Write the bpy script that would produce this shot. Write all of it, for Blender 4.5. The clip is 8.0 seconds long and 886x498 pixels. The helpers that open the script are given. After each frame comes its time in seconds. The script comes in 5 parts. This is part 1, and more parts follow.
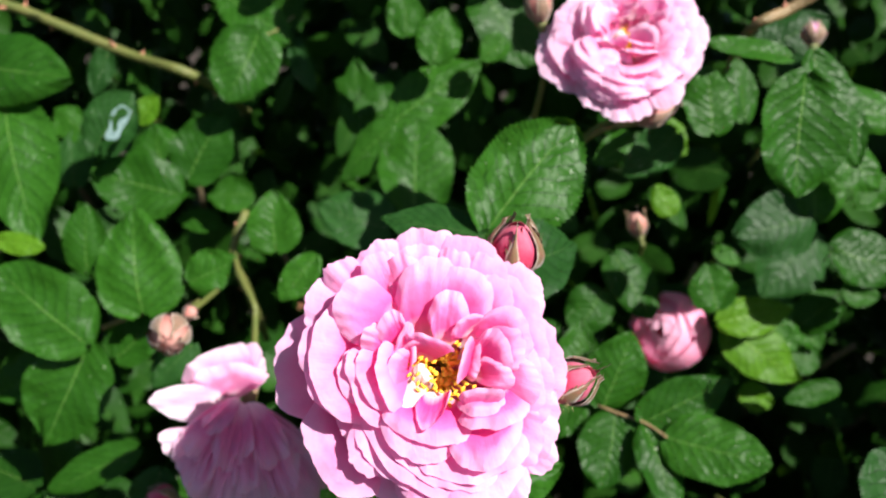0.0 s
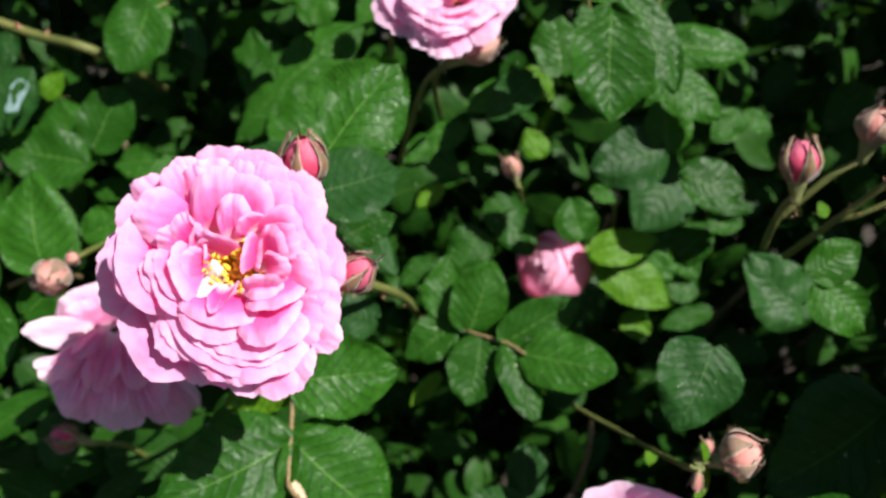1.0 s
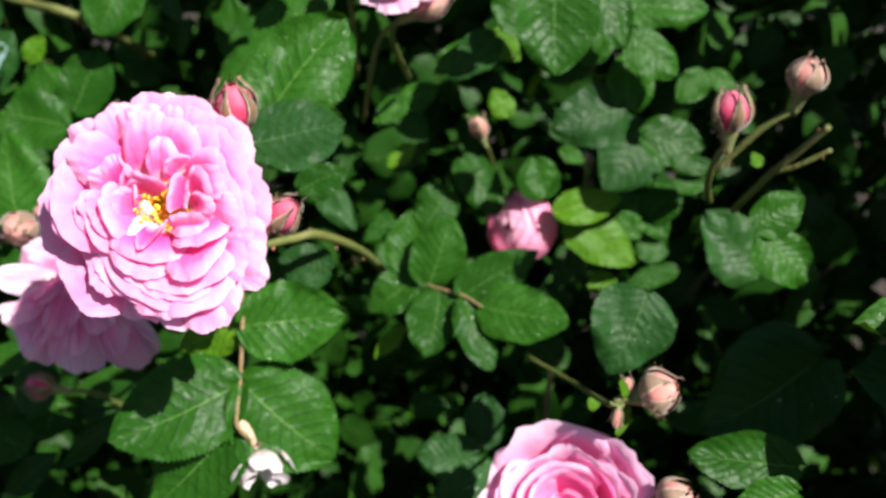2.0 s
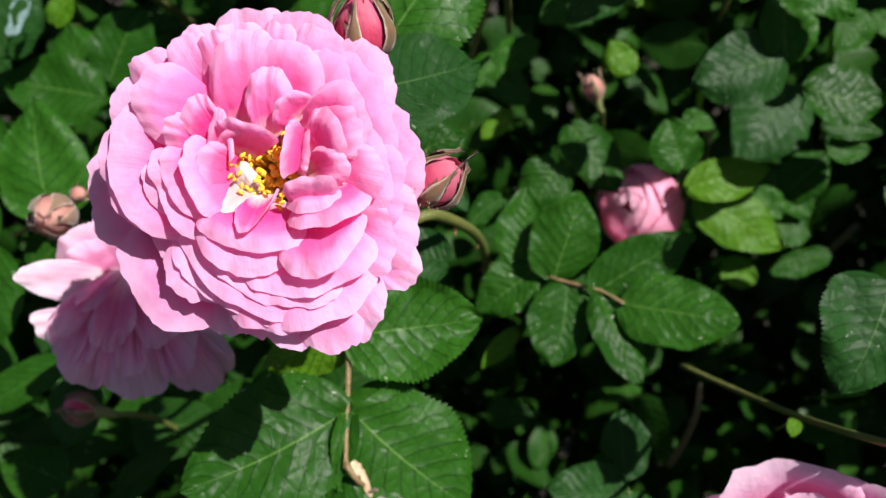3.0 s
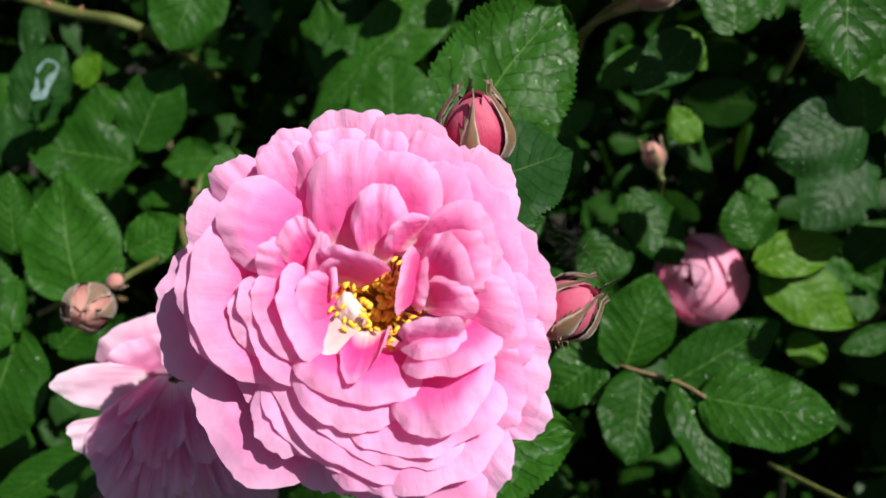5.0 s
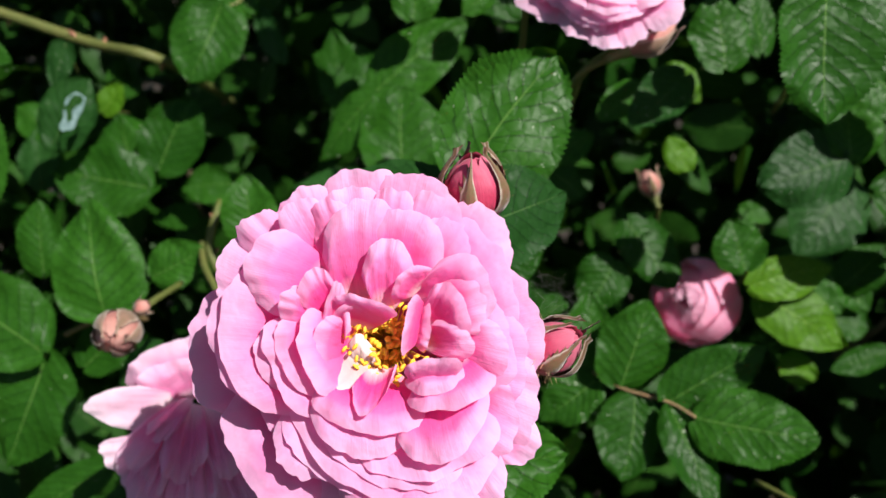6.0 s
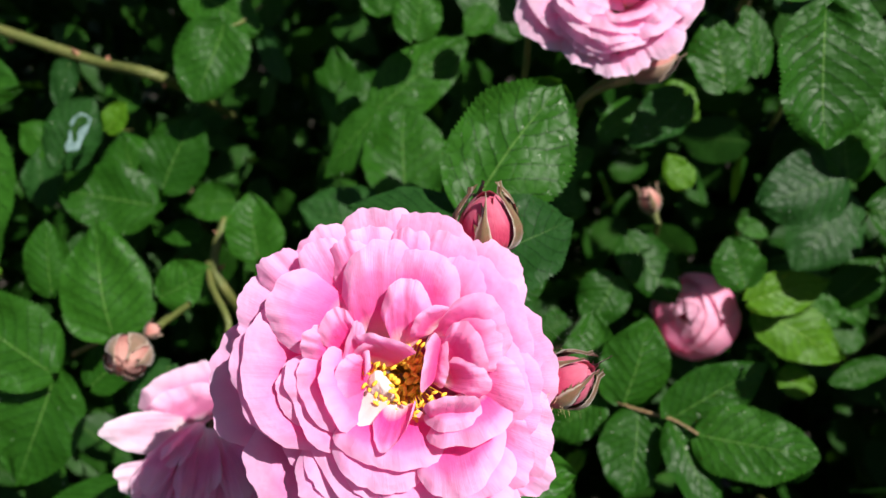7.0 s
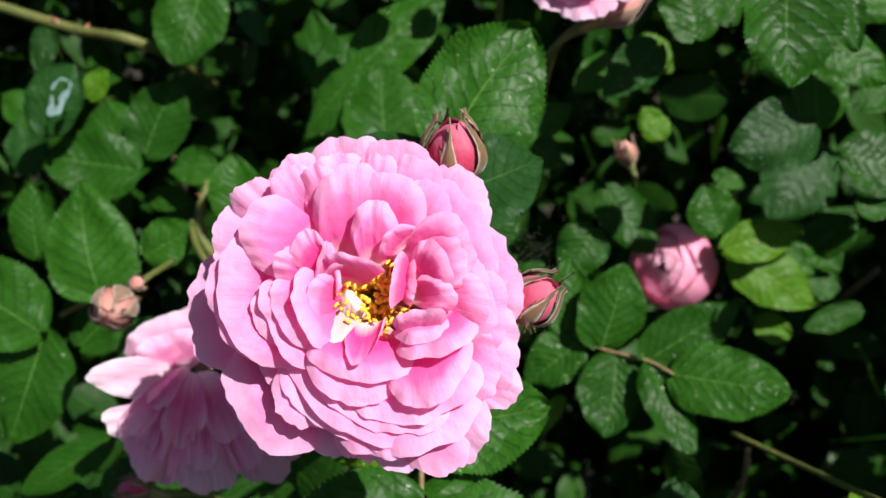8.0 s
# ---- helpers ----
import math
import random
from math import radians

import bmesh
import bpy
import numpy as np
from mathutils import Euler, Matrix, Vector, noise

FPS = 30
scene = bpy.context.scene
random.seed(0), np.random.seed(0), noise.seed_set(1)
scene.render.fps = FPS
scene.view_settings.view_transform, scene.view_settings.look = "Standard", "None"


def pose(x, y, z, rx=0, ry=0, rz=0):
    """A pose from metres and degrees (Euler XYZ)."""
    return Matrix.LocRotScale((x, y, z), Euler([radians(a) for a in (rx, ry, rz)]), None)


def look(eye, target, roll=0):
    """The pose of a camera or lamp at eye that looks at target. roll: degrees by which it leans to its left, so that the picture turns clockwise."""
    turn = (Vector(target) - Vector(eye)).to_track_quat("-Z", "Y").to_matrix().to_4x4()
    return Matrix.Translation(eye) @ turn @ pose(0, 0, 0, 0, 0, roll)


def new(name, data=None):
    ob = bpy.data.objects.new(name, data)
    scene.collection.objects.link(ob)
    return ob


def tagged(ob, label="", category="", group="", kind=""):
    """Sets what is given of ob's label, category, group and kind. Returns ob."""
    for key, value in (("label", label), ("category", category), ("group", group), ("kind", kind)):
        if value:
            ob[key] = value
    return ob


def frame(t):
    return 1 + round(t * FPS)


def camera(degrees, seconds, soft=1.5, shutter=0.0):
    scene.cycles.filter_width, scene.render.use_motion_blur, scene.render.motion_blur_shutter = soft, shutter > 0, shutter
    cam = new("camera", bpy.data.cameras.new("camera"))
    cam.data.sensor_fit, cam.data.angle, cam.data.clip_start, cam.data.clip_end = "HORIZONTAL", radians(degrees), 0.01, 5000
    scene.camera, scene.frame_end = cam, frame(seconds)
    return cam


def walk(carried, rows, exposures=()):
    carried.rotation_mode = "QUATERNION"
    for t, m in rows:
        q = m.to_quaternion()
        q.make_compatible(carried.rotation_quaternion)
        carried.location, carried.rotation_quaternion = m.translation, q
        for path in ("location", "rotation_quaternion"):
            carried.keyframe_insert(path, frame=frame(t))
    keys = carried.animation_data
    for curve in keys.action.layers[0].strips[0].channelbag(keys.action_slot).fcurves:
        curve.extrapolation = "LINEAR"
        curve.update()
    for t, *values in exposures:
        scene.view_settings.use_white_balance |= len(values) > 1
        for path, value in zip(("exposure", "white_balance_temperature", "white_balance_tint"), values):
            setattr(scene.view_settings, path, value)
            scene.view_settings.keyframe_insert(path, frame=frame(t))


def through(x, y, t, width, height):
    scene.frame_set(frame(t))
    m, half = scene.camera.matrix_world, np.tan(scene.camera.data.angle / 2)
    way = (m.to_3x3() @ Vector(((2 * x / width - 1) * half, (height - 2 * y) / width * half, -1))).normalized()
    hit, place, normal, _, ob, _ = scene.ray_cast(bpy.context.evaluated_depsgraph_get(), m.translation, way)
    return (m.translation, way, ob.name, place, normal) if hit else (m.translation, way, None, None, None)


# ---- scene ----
cam = camera(55.4, 8.0)
cam.data.dof.use_dof, cam.data.dof.focus_distance, cam.data.dof.aperture_fstop = True, 0.157, 21.0
PATH = [
    (0, (0.19318, 0.20874, 1.33217), (-0.0244, 1.9087, 0.3012), 8.61),
    (0.5, (0.22196, 0.20204, 1.33745), (-0.0141, 1.8719, 0.2624), 5.95),
    (1, (0.25277, 0.18337, 1.33344), (0.0566, 1.8763, 0.2868), 5.98),
    (1.2, (0.26342, 0.17944, 1.33387), (0.0435, 1.8635, 0.2776), 6.12),
    (2.3, (0.28327, 0.17489, 1.32970), (0.0495, 1.8202, 0.2169), 4.94),
    (2.5, (0.26352, 0.18720, 1.31638), (0.0259, 1.8254, 0.1939), 4.55),
    (3, (0.23357, 0.22630, 1.28729), (-0.0344, 1.8665, 0.1747), 3.61),
    (3.5, (0.21235, 0.23709, 1.27471), (-0.0557, 1.8953, 0.1891), 3.74),
    (4, (0.20132, 0.24604, 1.26853), (-0.0612, 1.9251, 0.2141), 4.35),
    (4.5, (0.20626, 0.25034, 1.27866), (-0.0712, 1.9345, 0.2363), 4.23),
    (5, (0.20564, 0.25059, 1.28806), (-0.0682, 1.9342, 0.2438), 3.66),
    (5.2, (0.20720, 0.24700, 1.29160), (-0.0805, 1.9465, 0.2780), 3.85),
    (6.5, (0.20853, 0.23934, 1.30854), (-0.0893, 1.9222, 0.2696), 3.24),
    (7, (0.20384, 0.23875, 1.31129), (-0.0786, 1.9315, 0.2842), 3.35),
    (7.5, (0.20111, 0.22518, 1.29277), (-0.0493, 1.9378, 0.2906), 3.35),
    (8, (0.21101, 0.22888, 1.30493), (-0.0475, 1.9022, 0.2404), 2.43),
]
EXPOSURES = [(0.0, 0.91), (0.5, 0.75), (1.0, 0.79), (2.5, 1.01), (3.0, 0.49), (3.5, 0.44), (4.0, 0.33), (4.5, 0.29), (5.0, 0.29), (5.2, 0.32), (6.5, 0.49), (7.5, 0.51), (8.0, 0.51)]
walk(cam, [(t, look(eye, target, roll)) for t, eye, target, roll in PATH], EXPOSURES)

# ---- light: clear midday sky and one sun from behind the viewer's right shoulder ----
TO_SUN = Vector((0.475, -0.300, 0.815)).normalized()
world = bpy.data.worlds.new("sky")
scene.world = world
world.use_nodes = True
wn = world.node_tree.nodes
sky = wn.new("ShaderNodeTexSky")
sky.sky_type, sky.sun_disc = "NISHITA", False
sky.sun_elevation = math.asin(TO_SUN.z)
sky.sun_rotation = math.atan2(TO_SUN.x, TO_SUN.y)
wn["Background"].inputs["Strength"].default_value = 0.046
world.node_tree.links.new(sky.outputs[0], wn["Background"].inputs[0])
sun = new("sun", bpy.data.lights.new("sun", "SUN"))
sun.data.energy, sun.data.angle, sun.data.color = 5.6, radians(0.5), (1.0, 0.96, 0.9)
sun.matrix_world = look(Vector((0, 0, 3)) + TO_SUN, (0, 0, 3))


# ---- materials ----
def nodes_of(name):
    m = bpy.data.materials.new(name)
    m.use_nodes = True
    t = m.node_tree
    return m, t, t.nodes["Principled BSDF"], t.nodes["Material Output"]


def math_node(t, op, a, b=None, c=None, clamp=False):
    n = t.nodes.new("ShaderNodeMath")
    n.operation, n.use_clamp = op, clamp
    for i, v in enumerate((a, b, c)):
        if v is None:
            continue
        if isinstance(v, (int, float)):
            n.inputs[i].default_value = v
        else:
            t.links.new(v, n.inputs[i])
    return n.outputs[0]


def noise_node(t, scale, detail=3.0, vector=None, rough=0.55):
    n = t.nodes.new("ShaderNodeTexNoise")
    n.inputs["Scale"].default_value, n.inputs["Detail"].default_value = scale, detail
    n.inputs["Roughness"].default_value = rough
    if vector is not None:
        t.links.new(vector, n.inputs["Vector"])
    return n.outputs["Fac"]


def mixed(t, fac, a, b):
    n = t.nodes.new("ShaderNodeMix")
    n.data_type = "RGBA"
    for key, v in (("Factor", fac), ("A", a), ("B", b)):
        s = n.inputs[0] if key == "Factor" else [i for i in n.inputs if i.name == key and i.type == "RGBA"][0]
        if isinstance(v, (int, float)):
            s.default_value = v
        elif isinstance(v, tuple):
            s.default_value = (*v, 1)
        else:
            t.links.new(v, s)
    return [o for o in n.outputs if o.type == "RGBA"][0]


def leaf_material(name, dark, light, vein, island=False, rough=0.42, through=0.22):
    """Rose leaf: midrib and side veins by the leaf's own coordinates, mottling, scattered pale spots and gloss."""
    m, t, p, out = nodes_of(name)
    uv = t.nodes.new("ShaderNodeUVMap")
    sep = t.nodes.new("ShaderNodeSeparateXYZ")
    t.links.new(uv.outputs[0], sep.inputs[0])
    s = sep.outputs[0]
    across = math_node(t, "ABSOLUTE", math_node(t, "MULTIPLY_ADD", sep.outputs[1], 2.0, -1.0))
    geo = t.nodes.new("ShaderNodeNewGeometry")
    tex = t.nodes.new("ShaderNodeTexCoord").outputs["Object"]
    if island:
        rnd = geo.outputs["Random Per Island"]
    else:
        rnd = t.nodes.new("ShaderNodeObjectInfo").outputs["Random"]
    wob = noise_node(t, 90, 2, tex)
    slant = math_node(t, "SUBTRACT", s, math_node(t, "MULTIPLY", across, 0.30))
    slant = math_node(t, "MULTIPLY_ADD", wob, 0.07, slant)
    phase = math_node(t, "PINGPONG", math_node(t, "MULTIPLY", slant, 8.5), 0.5)
    side = math_node(t, "MULTIPLY", math_node(t, "LESS_THAN", phase, 0.045), math_node(t, "LESS_THAN", across, 0.86))
    rib = math_node(t, "LESS_THAN", math_node(t, "MULTIPLY_ADD", s, 0.016, across), 0.024)
    big = noise_node(t, 35, 4, tex)
    fine = noise_node(t, 420, 3, tex)
    tone = math_node(t, "MULTIPLY_ADD", big, 0.7, math_node(t, "MULTIPLY_ADD", fine, 0.25, math_node(t, "MULTIPLY", rnd, 0.5)), clamp=False)
    tone = math_node(t, "MULTIPLY_ADD", tone, 1.25, -0.42, clamp=True)
    base = mixed(t, tone, dark, light)
    cells = t.nodes.new("ShaderNodeTexVoronoi")
    cells.feature = "DISTANCE_TO_EDGE"
    cells.inputs["Scale"].default_value = 260
    t.links.new(tex, cells.inputs["Vector"])
    net = math_node(t, "LESS_THAN", cells.outputs["Distance"], 0.06)
    base = mixed(t, math_node(t, "MULTIPLY", net, 0.4), base, dark)
    base = mixed(t, math_node(t, "MULTIPLY", side, 0.75), base, tuple(0.4 * c for c in dark))
    base = mixed(t, math_node(t, "MULTIPLY", rib, 0.6), base, vein)
    spots = math_node(t, "GREATER_THAN", noise_node(t, 460, 2, tex), 0.705)
    where = math_node(t, "GREATER_THAN", noise_node(t, 28, 2, tex), 0.52)
    spots = math_node(t, "MULTIPLY", spots, where)
    base = mixed(t, math_node(t, "MULTIPLY", spots, 0.45), base, (0.48, 0.54, 0.40))
    t.links.new(base, p.inputs["Base Color"])
    p.inputs["Specular IOR Level"].default_value = 0.13
    t.links.new(math_node(t, "MULTIPLY_ADD", big, 0.30, rough - 0.12), p.inputs["Roughness"])
    bump = t.nodes.new("ShaderNodeBump")
    bump.inputs["Strength"].default_value, bump.inputs["Distance"].default_value = 0.7, 0.0008
    quilt = math_node(t, "SMOOTH_MIN", phase, 0.33, 0.2)
    blister = math_node(t, "SMOOTH_MIN", cells.outputs["Distance"], 0.30, 0.30)
    relief = math_node(t, "MULTIPLY_ADD", quilt, 0.75, math_node(t, "MULTIPLY_ADD", noise_node(t, 260, 2, tex), 0.25, math_node(t, "MULTIPLY_ADD", blister, 0.9, math_node(t, "MULTIPLY", rib, -0.5))))
    t.links.new(relief, bump.inputs["Height"])
    t.links.new(bump.outputs[0], p.inputs["Normal"])
    tr = t.nodes.new("ShaderNodeBsdfTranslucent")
    glow = mixed(t, 0.5, base, (0.10, 0.26, 0.01))
    t.links.new(glow, tr.inputs[0])
    mix = t.nodes.new("ShaderNodeMixShader")
    mix.inputs[0].default_value = through
    t.links.new(p.outputs[0], mix.inputs[1])
    t.links.new(tr.outputs[0], mix.inputs[2])
    t.links.new(mix.outputs[0], out.inputs[0])
    return m


def petal_material(name, deep, pale, base_white, edge, veil=0.46):
    """Rose petal: white at its foot, pink above, paler and thinner at the rim, fine lengthwise veins."""
    m, t, p, out = nodes_of(name)
    uv = t.nodes.new("ShaderNodeUVMap")
    sep = t.nodes.new("ShaderNodeSeparateXYZ")
    t.links.new(uv.outputs[0], sep.inputs[0])
    tex = t.nodes.new("ShaderNodeTexCoord").outputs["Object"]
    rnd = t.nodes.new("ShaderNodeObjectInfo").outputs["Random"]
    stretch = t.nodes.new("ShaderNodeMapping")
    stretch.inputs["Scale"].default_value = (2.5, 42.0, 1.0)
    t.links.new(uv.outputs[0], stretch.inputs[0])
    veins = noise_node(t, 1.0, 3, stretch.outputs[0])
    cloud = noise_node(t, 110, 3, tex)
    tone = math_node(t, "MULTIPLY_ADD", cloud, 0.7, math_node(t, "MULTIPLY_ADD", veins, 0.14, math_node(t, "MULTIPLY", rnd, 0.65)))
    # natural grading to the rim, steepened to imitate shade deep between petals
    tone = math_node(t, "MULTIPLY_ADD", tone, 0.75, -0.99)
    tone = math_node(t, "MULTIPLY_ADD", sep.outputs[0], 1.30, tone, clamp=True)
    col = mixed(t, tone, deep, pale)
    rim = math_node(t, "MULTIPLY_ADD", sep.outputs[0], 2.6, math_node(t, "MULTIPLY_ADD", cloud, 0.9, -2.35), clamp=True)
    col = mixed(t, math_node(t, "MULTIPLY", rim, 0.8), col, edge)
    foot = math_node(t, "MULTIPLY_ADD", sep.outputs[0], -3.4, 1.25, clamp=True)
    col = mixed(t, foot, col, base_white)
    t.links.new(col, p.inputs["Base Color"])
    p.inputs["Roughness"].default_value = 0.55
    p.inputs["Specular IOR Level"].default_value = 0.25
    p.inputs["Sheen Weight"].default_value = 0.12
    bump = t.nodes.new("ShaderNodeBump")
    bump.inputs["Strength"].default_value, bump.inputs["Distance"].default_value = 0.75, 0.0014
    crumple = t.nodes.new("ShaderNodeMapping")
    crumple.inputs["Scale"].default_value = (5.0, 6.0, 1.0)
    t.links.new(uv.outputs[0], crumple.inputs[0])
    drift = t.nodes.new("ShaderNodeCombineXYZ")
    t.links.new(math_node(t, "MULTIPLY", rnd, 40.0), drift.inputs[0])
    t.links.new(drift.outputs[0], crumple.inputs["Location"])
    creases = noise_node(t, 1.0, 3, crumple.outputs[0], 0.5)
    t.links.new(math_node(t, "MULTIPLY_ADD", creases, 0.28, math_node(t, "MULTIPLY_ADD", veins, 0.11, math_node(t, "MULTIPLY_ADD", noise_node(t, 420, 2, tex), 0.16, math_node(t, "MULTIPLY", noise_node(t, 130, 3, tex), 0.85)))), bump.inputs["Height"])
    t.links.new(bump.outputs[0], p.inputs["Normal"])
    tr = t.nodes.new("ShaderNodeBsdfTranslucent")
    t.links.new(mixed(t, 0.55, col, deep), tr.inputs[0])
    mix = t.nodes.new("ShaderNodeMixShader")
    mix.inputs[0].default_value = veil
    t.links.new(p.outputs[0], mix.inputs[1])
    t.links.new(tr.outputs[0], mix.inputs[2])
    t.links.new(mix.outputs[0], out.inputs[0])
    return m


def sepal_material(name, green, flush, rim):
    """Downy sepal: green to dusky red, streaked lengthwise, with pale edges."""
    m, t, p, out = nodes_of(name)
    uv = t.nodes.new("ShaderNodeUVMap")
    sep = t.nodes.new("ShaderNodeSeparateXYZ")
    t.links.new(uv.outputs[0], sep.inputs[0])
    tex = t.nodes.new("ShaderNodeTexCoord").outputs["Object"]
    stretch = t.nodes.new("ShaderNodeMapping")
    stretch.inputs["Scale"].default_value = (2.0, 14.0, 1.0)
    t.links.new(uv.outputs[0], stretch.inputs[0])
    streak = noise_node(t, 1.0, 4, stretch.outputs[0])
    mottle = noise_node(t, 420, 4, tex)
    tone = math_node(t, "MULTIPLY_ADD", streak, 1.6, math_node(t, "MULTIPLY_ADD", mottle, 1.2, -0.95), clamp=True)
    col = mixed(t, tone, green, flush)
    across = math_node(t, "ABSOLUTE", math_node(t, "MULTIPLY_ADD", sep.outputs[1], 2.0, -1.0))
    edge = math_node(t, "MULTIPLY_ADD", across, 3.4, math_node(t, "MULTIPLY_ADD", mottle, 1.2, -3.1), clamp=True)
    col = mixed(t, edge, col, rim)
    t.links.new(col, p.inputs["Base Color"])
    p.inputs["Roughness"].default_value = 0.6
    p.inputs["Sheen Weight"].default_value = 0.2
    bump = t.nodes.new("ShaderNodeBump")
    bump.inputs["Strength"].default_value, bump.inputs["Distance"].default_value = 0.5, 0.0005
    t.links.new(math_node(t, "ADD", streak, mottle), bump.inputs["Height"])
    t.links.new(bump.outputs[0], p.inputs["Normal"])
    return m


def skin_material(name, a, b, scale, rough=0.6, bumpy=0.4, detail=4):
    """Mottled plant skin, bark or soil."""
    m, t, p, out = nodes_of(name)
    tex = t.nodes.new("ShaderNodeTexCoord").outputs["Object"]
    n1 = noise_node(t, scale, detail, tex)
    n2 = noise_node(t, scale * 7, 3, tex)
    f = math_node(t, "MULTIPLY_ADD", n2, 0.4, math_node(t, "MULTIPLY_ADD", n1, 1.6, -0.5), clamp=True)
    t.links.new(mixed(t, f, a, b), p.inputs["Base Color"])
    p.inputs["Roughness"].default_value = rough
    bump = t.nodes.new("ShaderNodeBump")
    bump.inputs["Strength"].default_value, bump.inputs["Distance"].default_value = bumpy, 0.4 / scale
    t.links.new(n2, bump.inputs["Height"])
    t.links.new(bump.outputs[0], p.inputs["Normal"])
    return m


LEAF = leaf_material("leaf_green", (0.010, 0.050, 0.004), (0.030, 0.116, 0.009), (0.11, 0.22, 0.045), rough=0.40)
LEAF_BLUE = leaf_material("leaf_blue_green", (0.008, 0.037, 0.007), (0.023, 0.084, 0.015), (0.07, 0.14, 0.04), rough=0.44)
LEAF_YOUNG = leaf_material("leaf_young", (0.040, 0.125, 0.005), (0.100, 0.230, 0.012), (0.22, 0.36, 0.07), through=0.3)
LEAF_MASS = leaf_material("leaf_mass", (0.006, 0.032, 0.003), (0.024, 0.086, 0.008), (0.08, 0.16, 0.03), island=True, through=0.13)
PETAL = petal_material("petal_pink", (0.90, 0.080, 0.385), (0.96, 0.375, 0.74), (0.97, 0.88, 0.90), (0.97, 0.68, 0.91))
PETAL_PALE = petal_material("petal_pale", (0.90, 0.26, 0.54), (0.96, 0.58, 0.82), (0.96, 0.82, 0.88), (0.97, 0.77, 0.91), veil=0.54)
PETAL_CUP = petal_material("petal_cup", (0.86, 0.20, 0.42), (0.93, 0.42, 0.62), (0.93, 0.60, 0.70), (0.95, 0.60, 0.76), veil=0.46)
PETAL_BLUSH = petal_material("petal_blush", (0.88, 0.44, 0.64), (0.94, 0.66, 0.81), (0.95, 0.80, 0.86), (0.95, 0.78, 0.89))
PETAL_RED = petal_material("petal_bud", (0.46, 0.022, 0.075), (0.64, 0.10, 0.19), (0.66, 0.24, 0.28), (0.76, 0.25, 0.35), veil=0.25)
PETAL_DUSK = petal_material("petal_dusk", (0.42, 0.14, 0.12), (0.52, 0.24, 0.20), (0.44, 0.28, 0.19), (0.58, 0.34, 0.29), veil=0.15)
PETAL_SPENT = petal_material("petal_spent", (0.72, 0.55, 0.55), (0.88, 0.80, 0.80), (0.90, 0.82, 0.75), (0.92, 0.86, 0.86))
STAMEN = skin_material("stamen_yellow", (0.88, 0.47, 0.025), (0.97, 0.68, 0.06), 900, 0.6)
SEPAL = sepal_material("sepal", (0.10, 0.10, 0.028), (0.20, 0.065, 0.045), (0.50, 0.40, 0.34))
SEPAL_BROWN = sepal_material("sepal_brown", (0.13, 0.10, 0.05), (0.28, 0.15, 0.11), (0.52, 0.39, 0.32))
STEM = skin_material("stem_green", (0.075, 0.11, 0.022), (0.15, 0.145, 0.038), 160, 0.5)
STEM_RED = skin_material("stem_reddish", (0.15, 0.12, 0.045), (0.27, 0.17, 0.085), 160, 0.5)
CANE = skin_material("cane_bark", (0.07, 0.055, 0.03), (0.16, 0.12, 0.06), 120, 0.7)
CUP = skin_material("bud_cup", (0.10, 0.15, 0.04), (0.22, 0.20, 0.08), 300, 0.6)
HAIR = skin_material("bristle", (0.25, 0.20, 0.10), (0.40, 0.24, 0.14), 400, 0.6)
SILK = skin_material("silk", (0.10, 0.10, 0.08), (0.24, 0.24, 0.21), 900, 0.5)
THORN = skin_material("thorn", (0.30, 0.10, 0.06), (0.45, 0.22, 0.14), 300, 0.45)
DRY = skin_material("dry_bract", (0.42, 0.27, 0.16), (0.66, 0.50, 0.36), 500, 0.7)
SOIL = skin_material("soil", (0.018, 0.013, 0.009), (0.050, 0.036, 0.025), 14, 0.95, 0.8, 8)
WHITE = skin_material("dried_splash", (0.05, 0.11, 0.09), (0.22, 0.32, 0.33), 500, 0.5)


# ---- builders ----
def mesh_object(name, verts, faces, material, parent=None, label="", uvs=None):
    me = bpy.data.meshes.new(name)
    me.from_pydata([tuple(v) for v in verts], [], faces)
    me.materials.append(material)
    me.polygons.foreach_set("use_smooth", [True] * len(me.polygons))
    if uvs is not None:
        layer = me.uv_layers.new(name="UVMap")
        loops = np.empty(len(me.loops), dtype=np.int32)
        me.loops.foreach_get("vertex_index", loops)
        layer.data.foreach_set("uv", np.asarray(uvs, dtype=np.float32)[loops].ravel())
    me.update()
    ob = new(name, me)
    if parent is not None:
        ob.parent = parent
    if label:
        tagged(ob, label=label)
    return ob


def grid_faces(n, m, start=0):
    return [(start + i * m + j, start + i * m + j + 1, start + (i + 1) * m + j + 1, start + (i + 1) * m + j) for i in range(n - 1) for j in range(m - 1)]


def thing(name, place, label, category, group=""):
    ob = new(name)
    ob.empty_display_size = 0.01
    ob.location = place
    return tagged(ob, label=label, category=category, group=group)


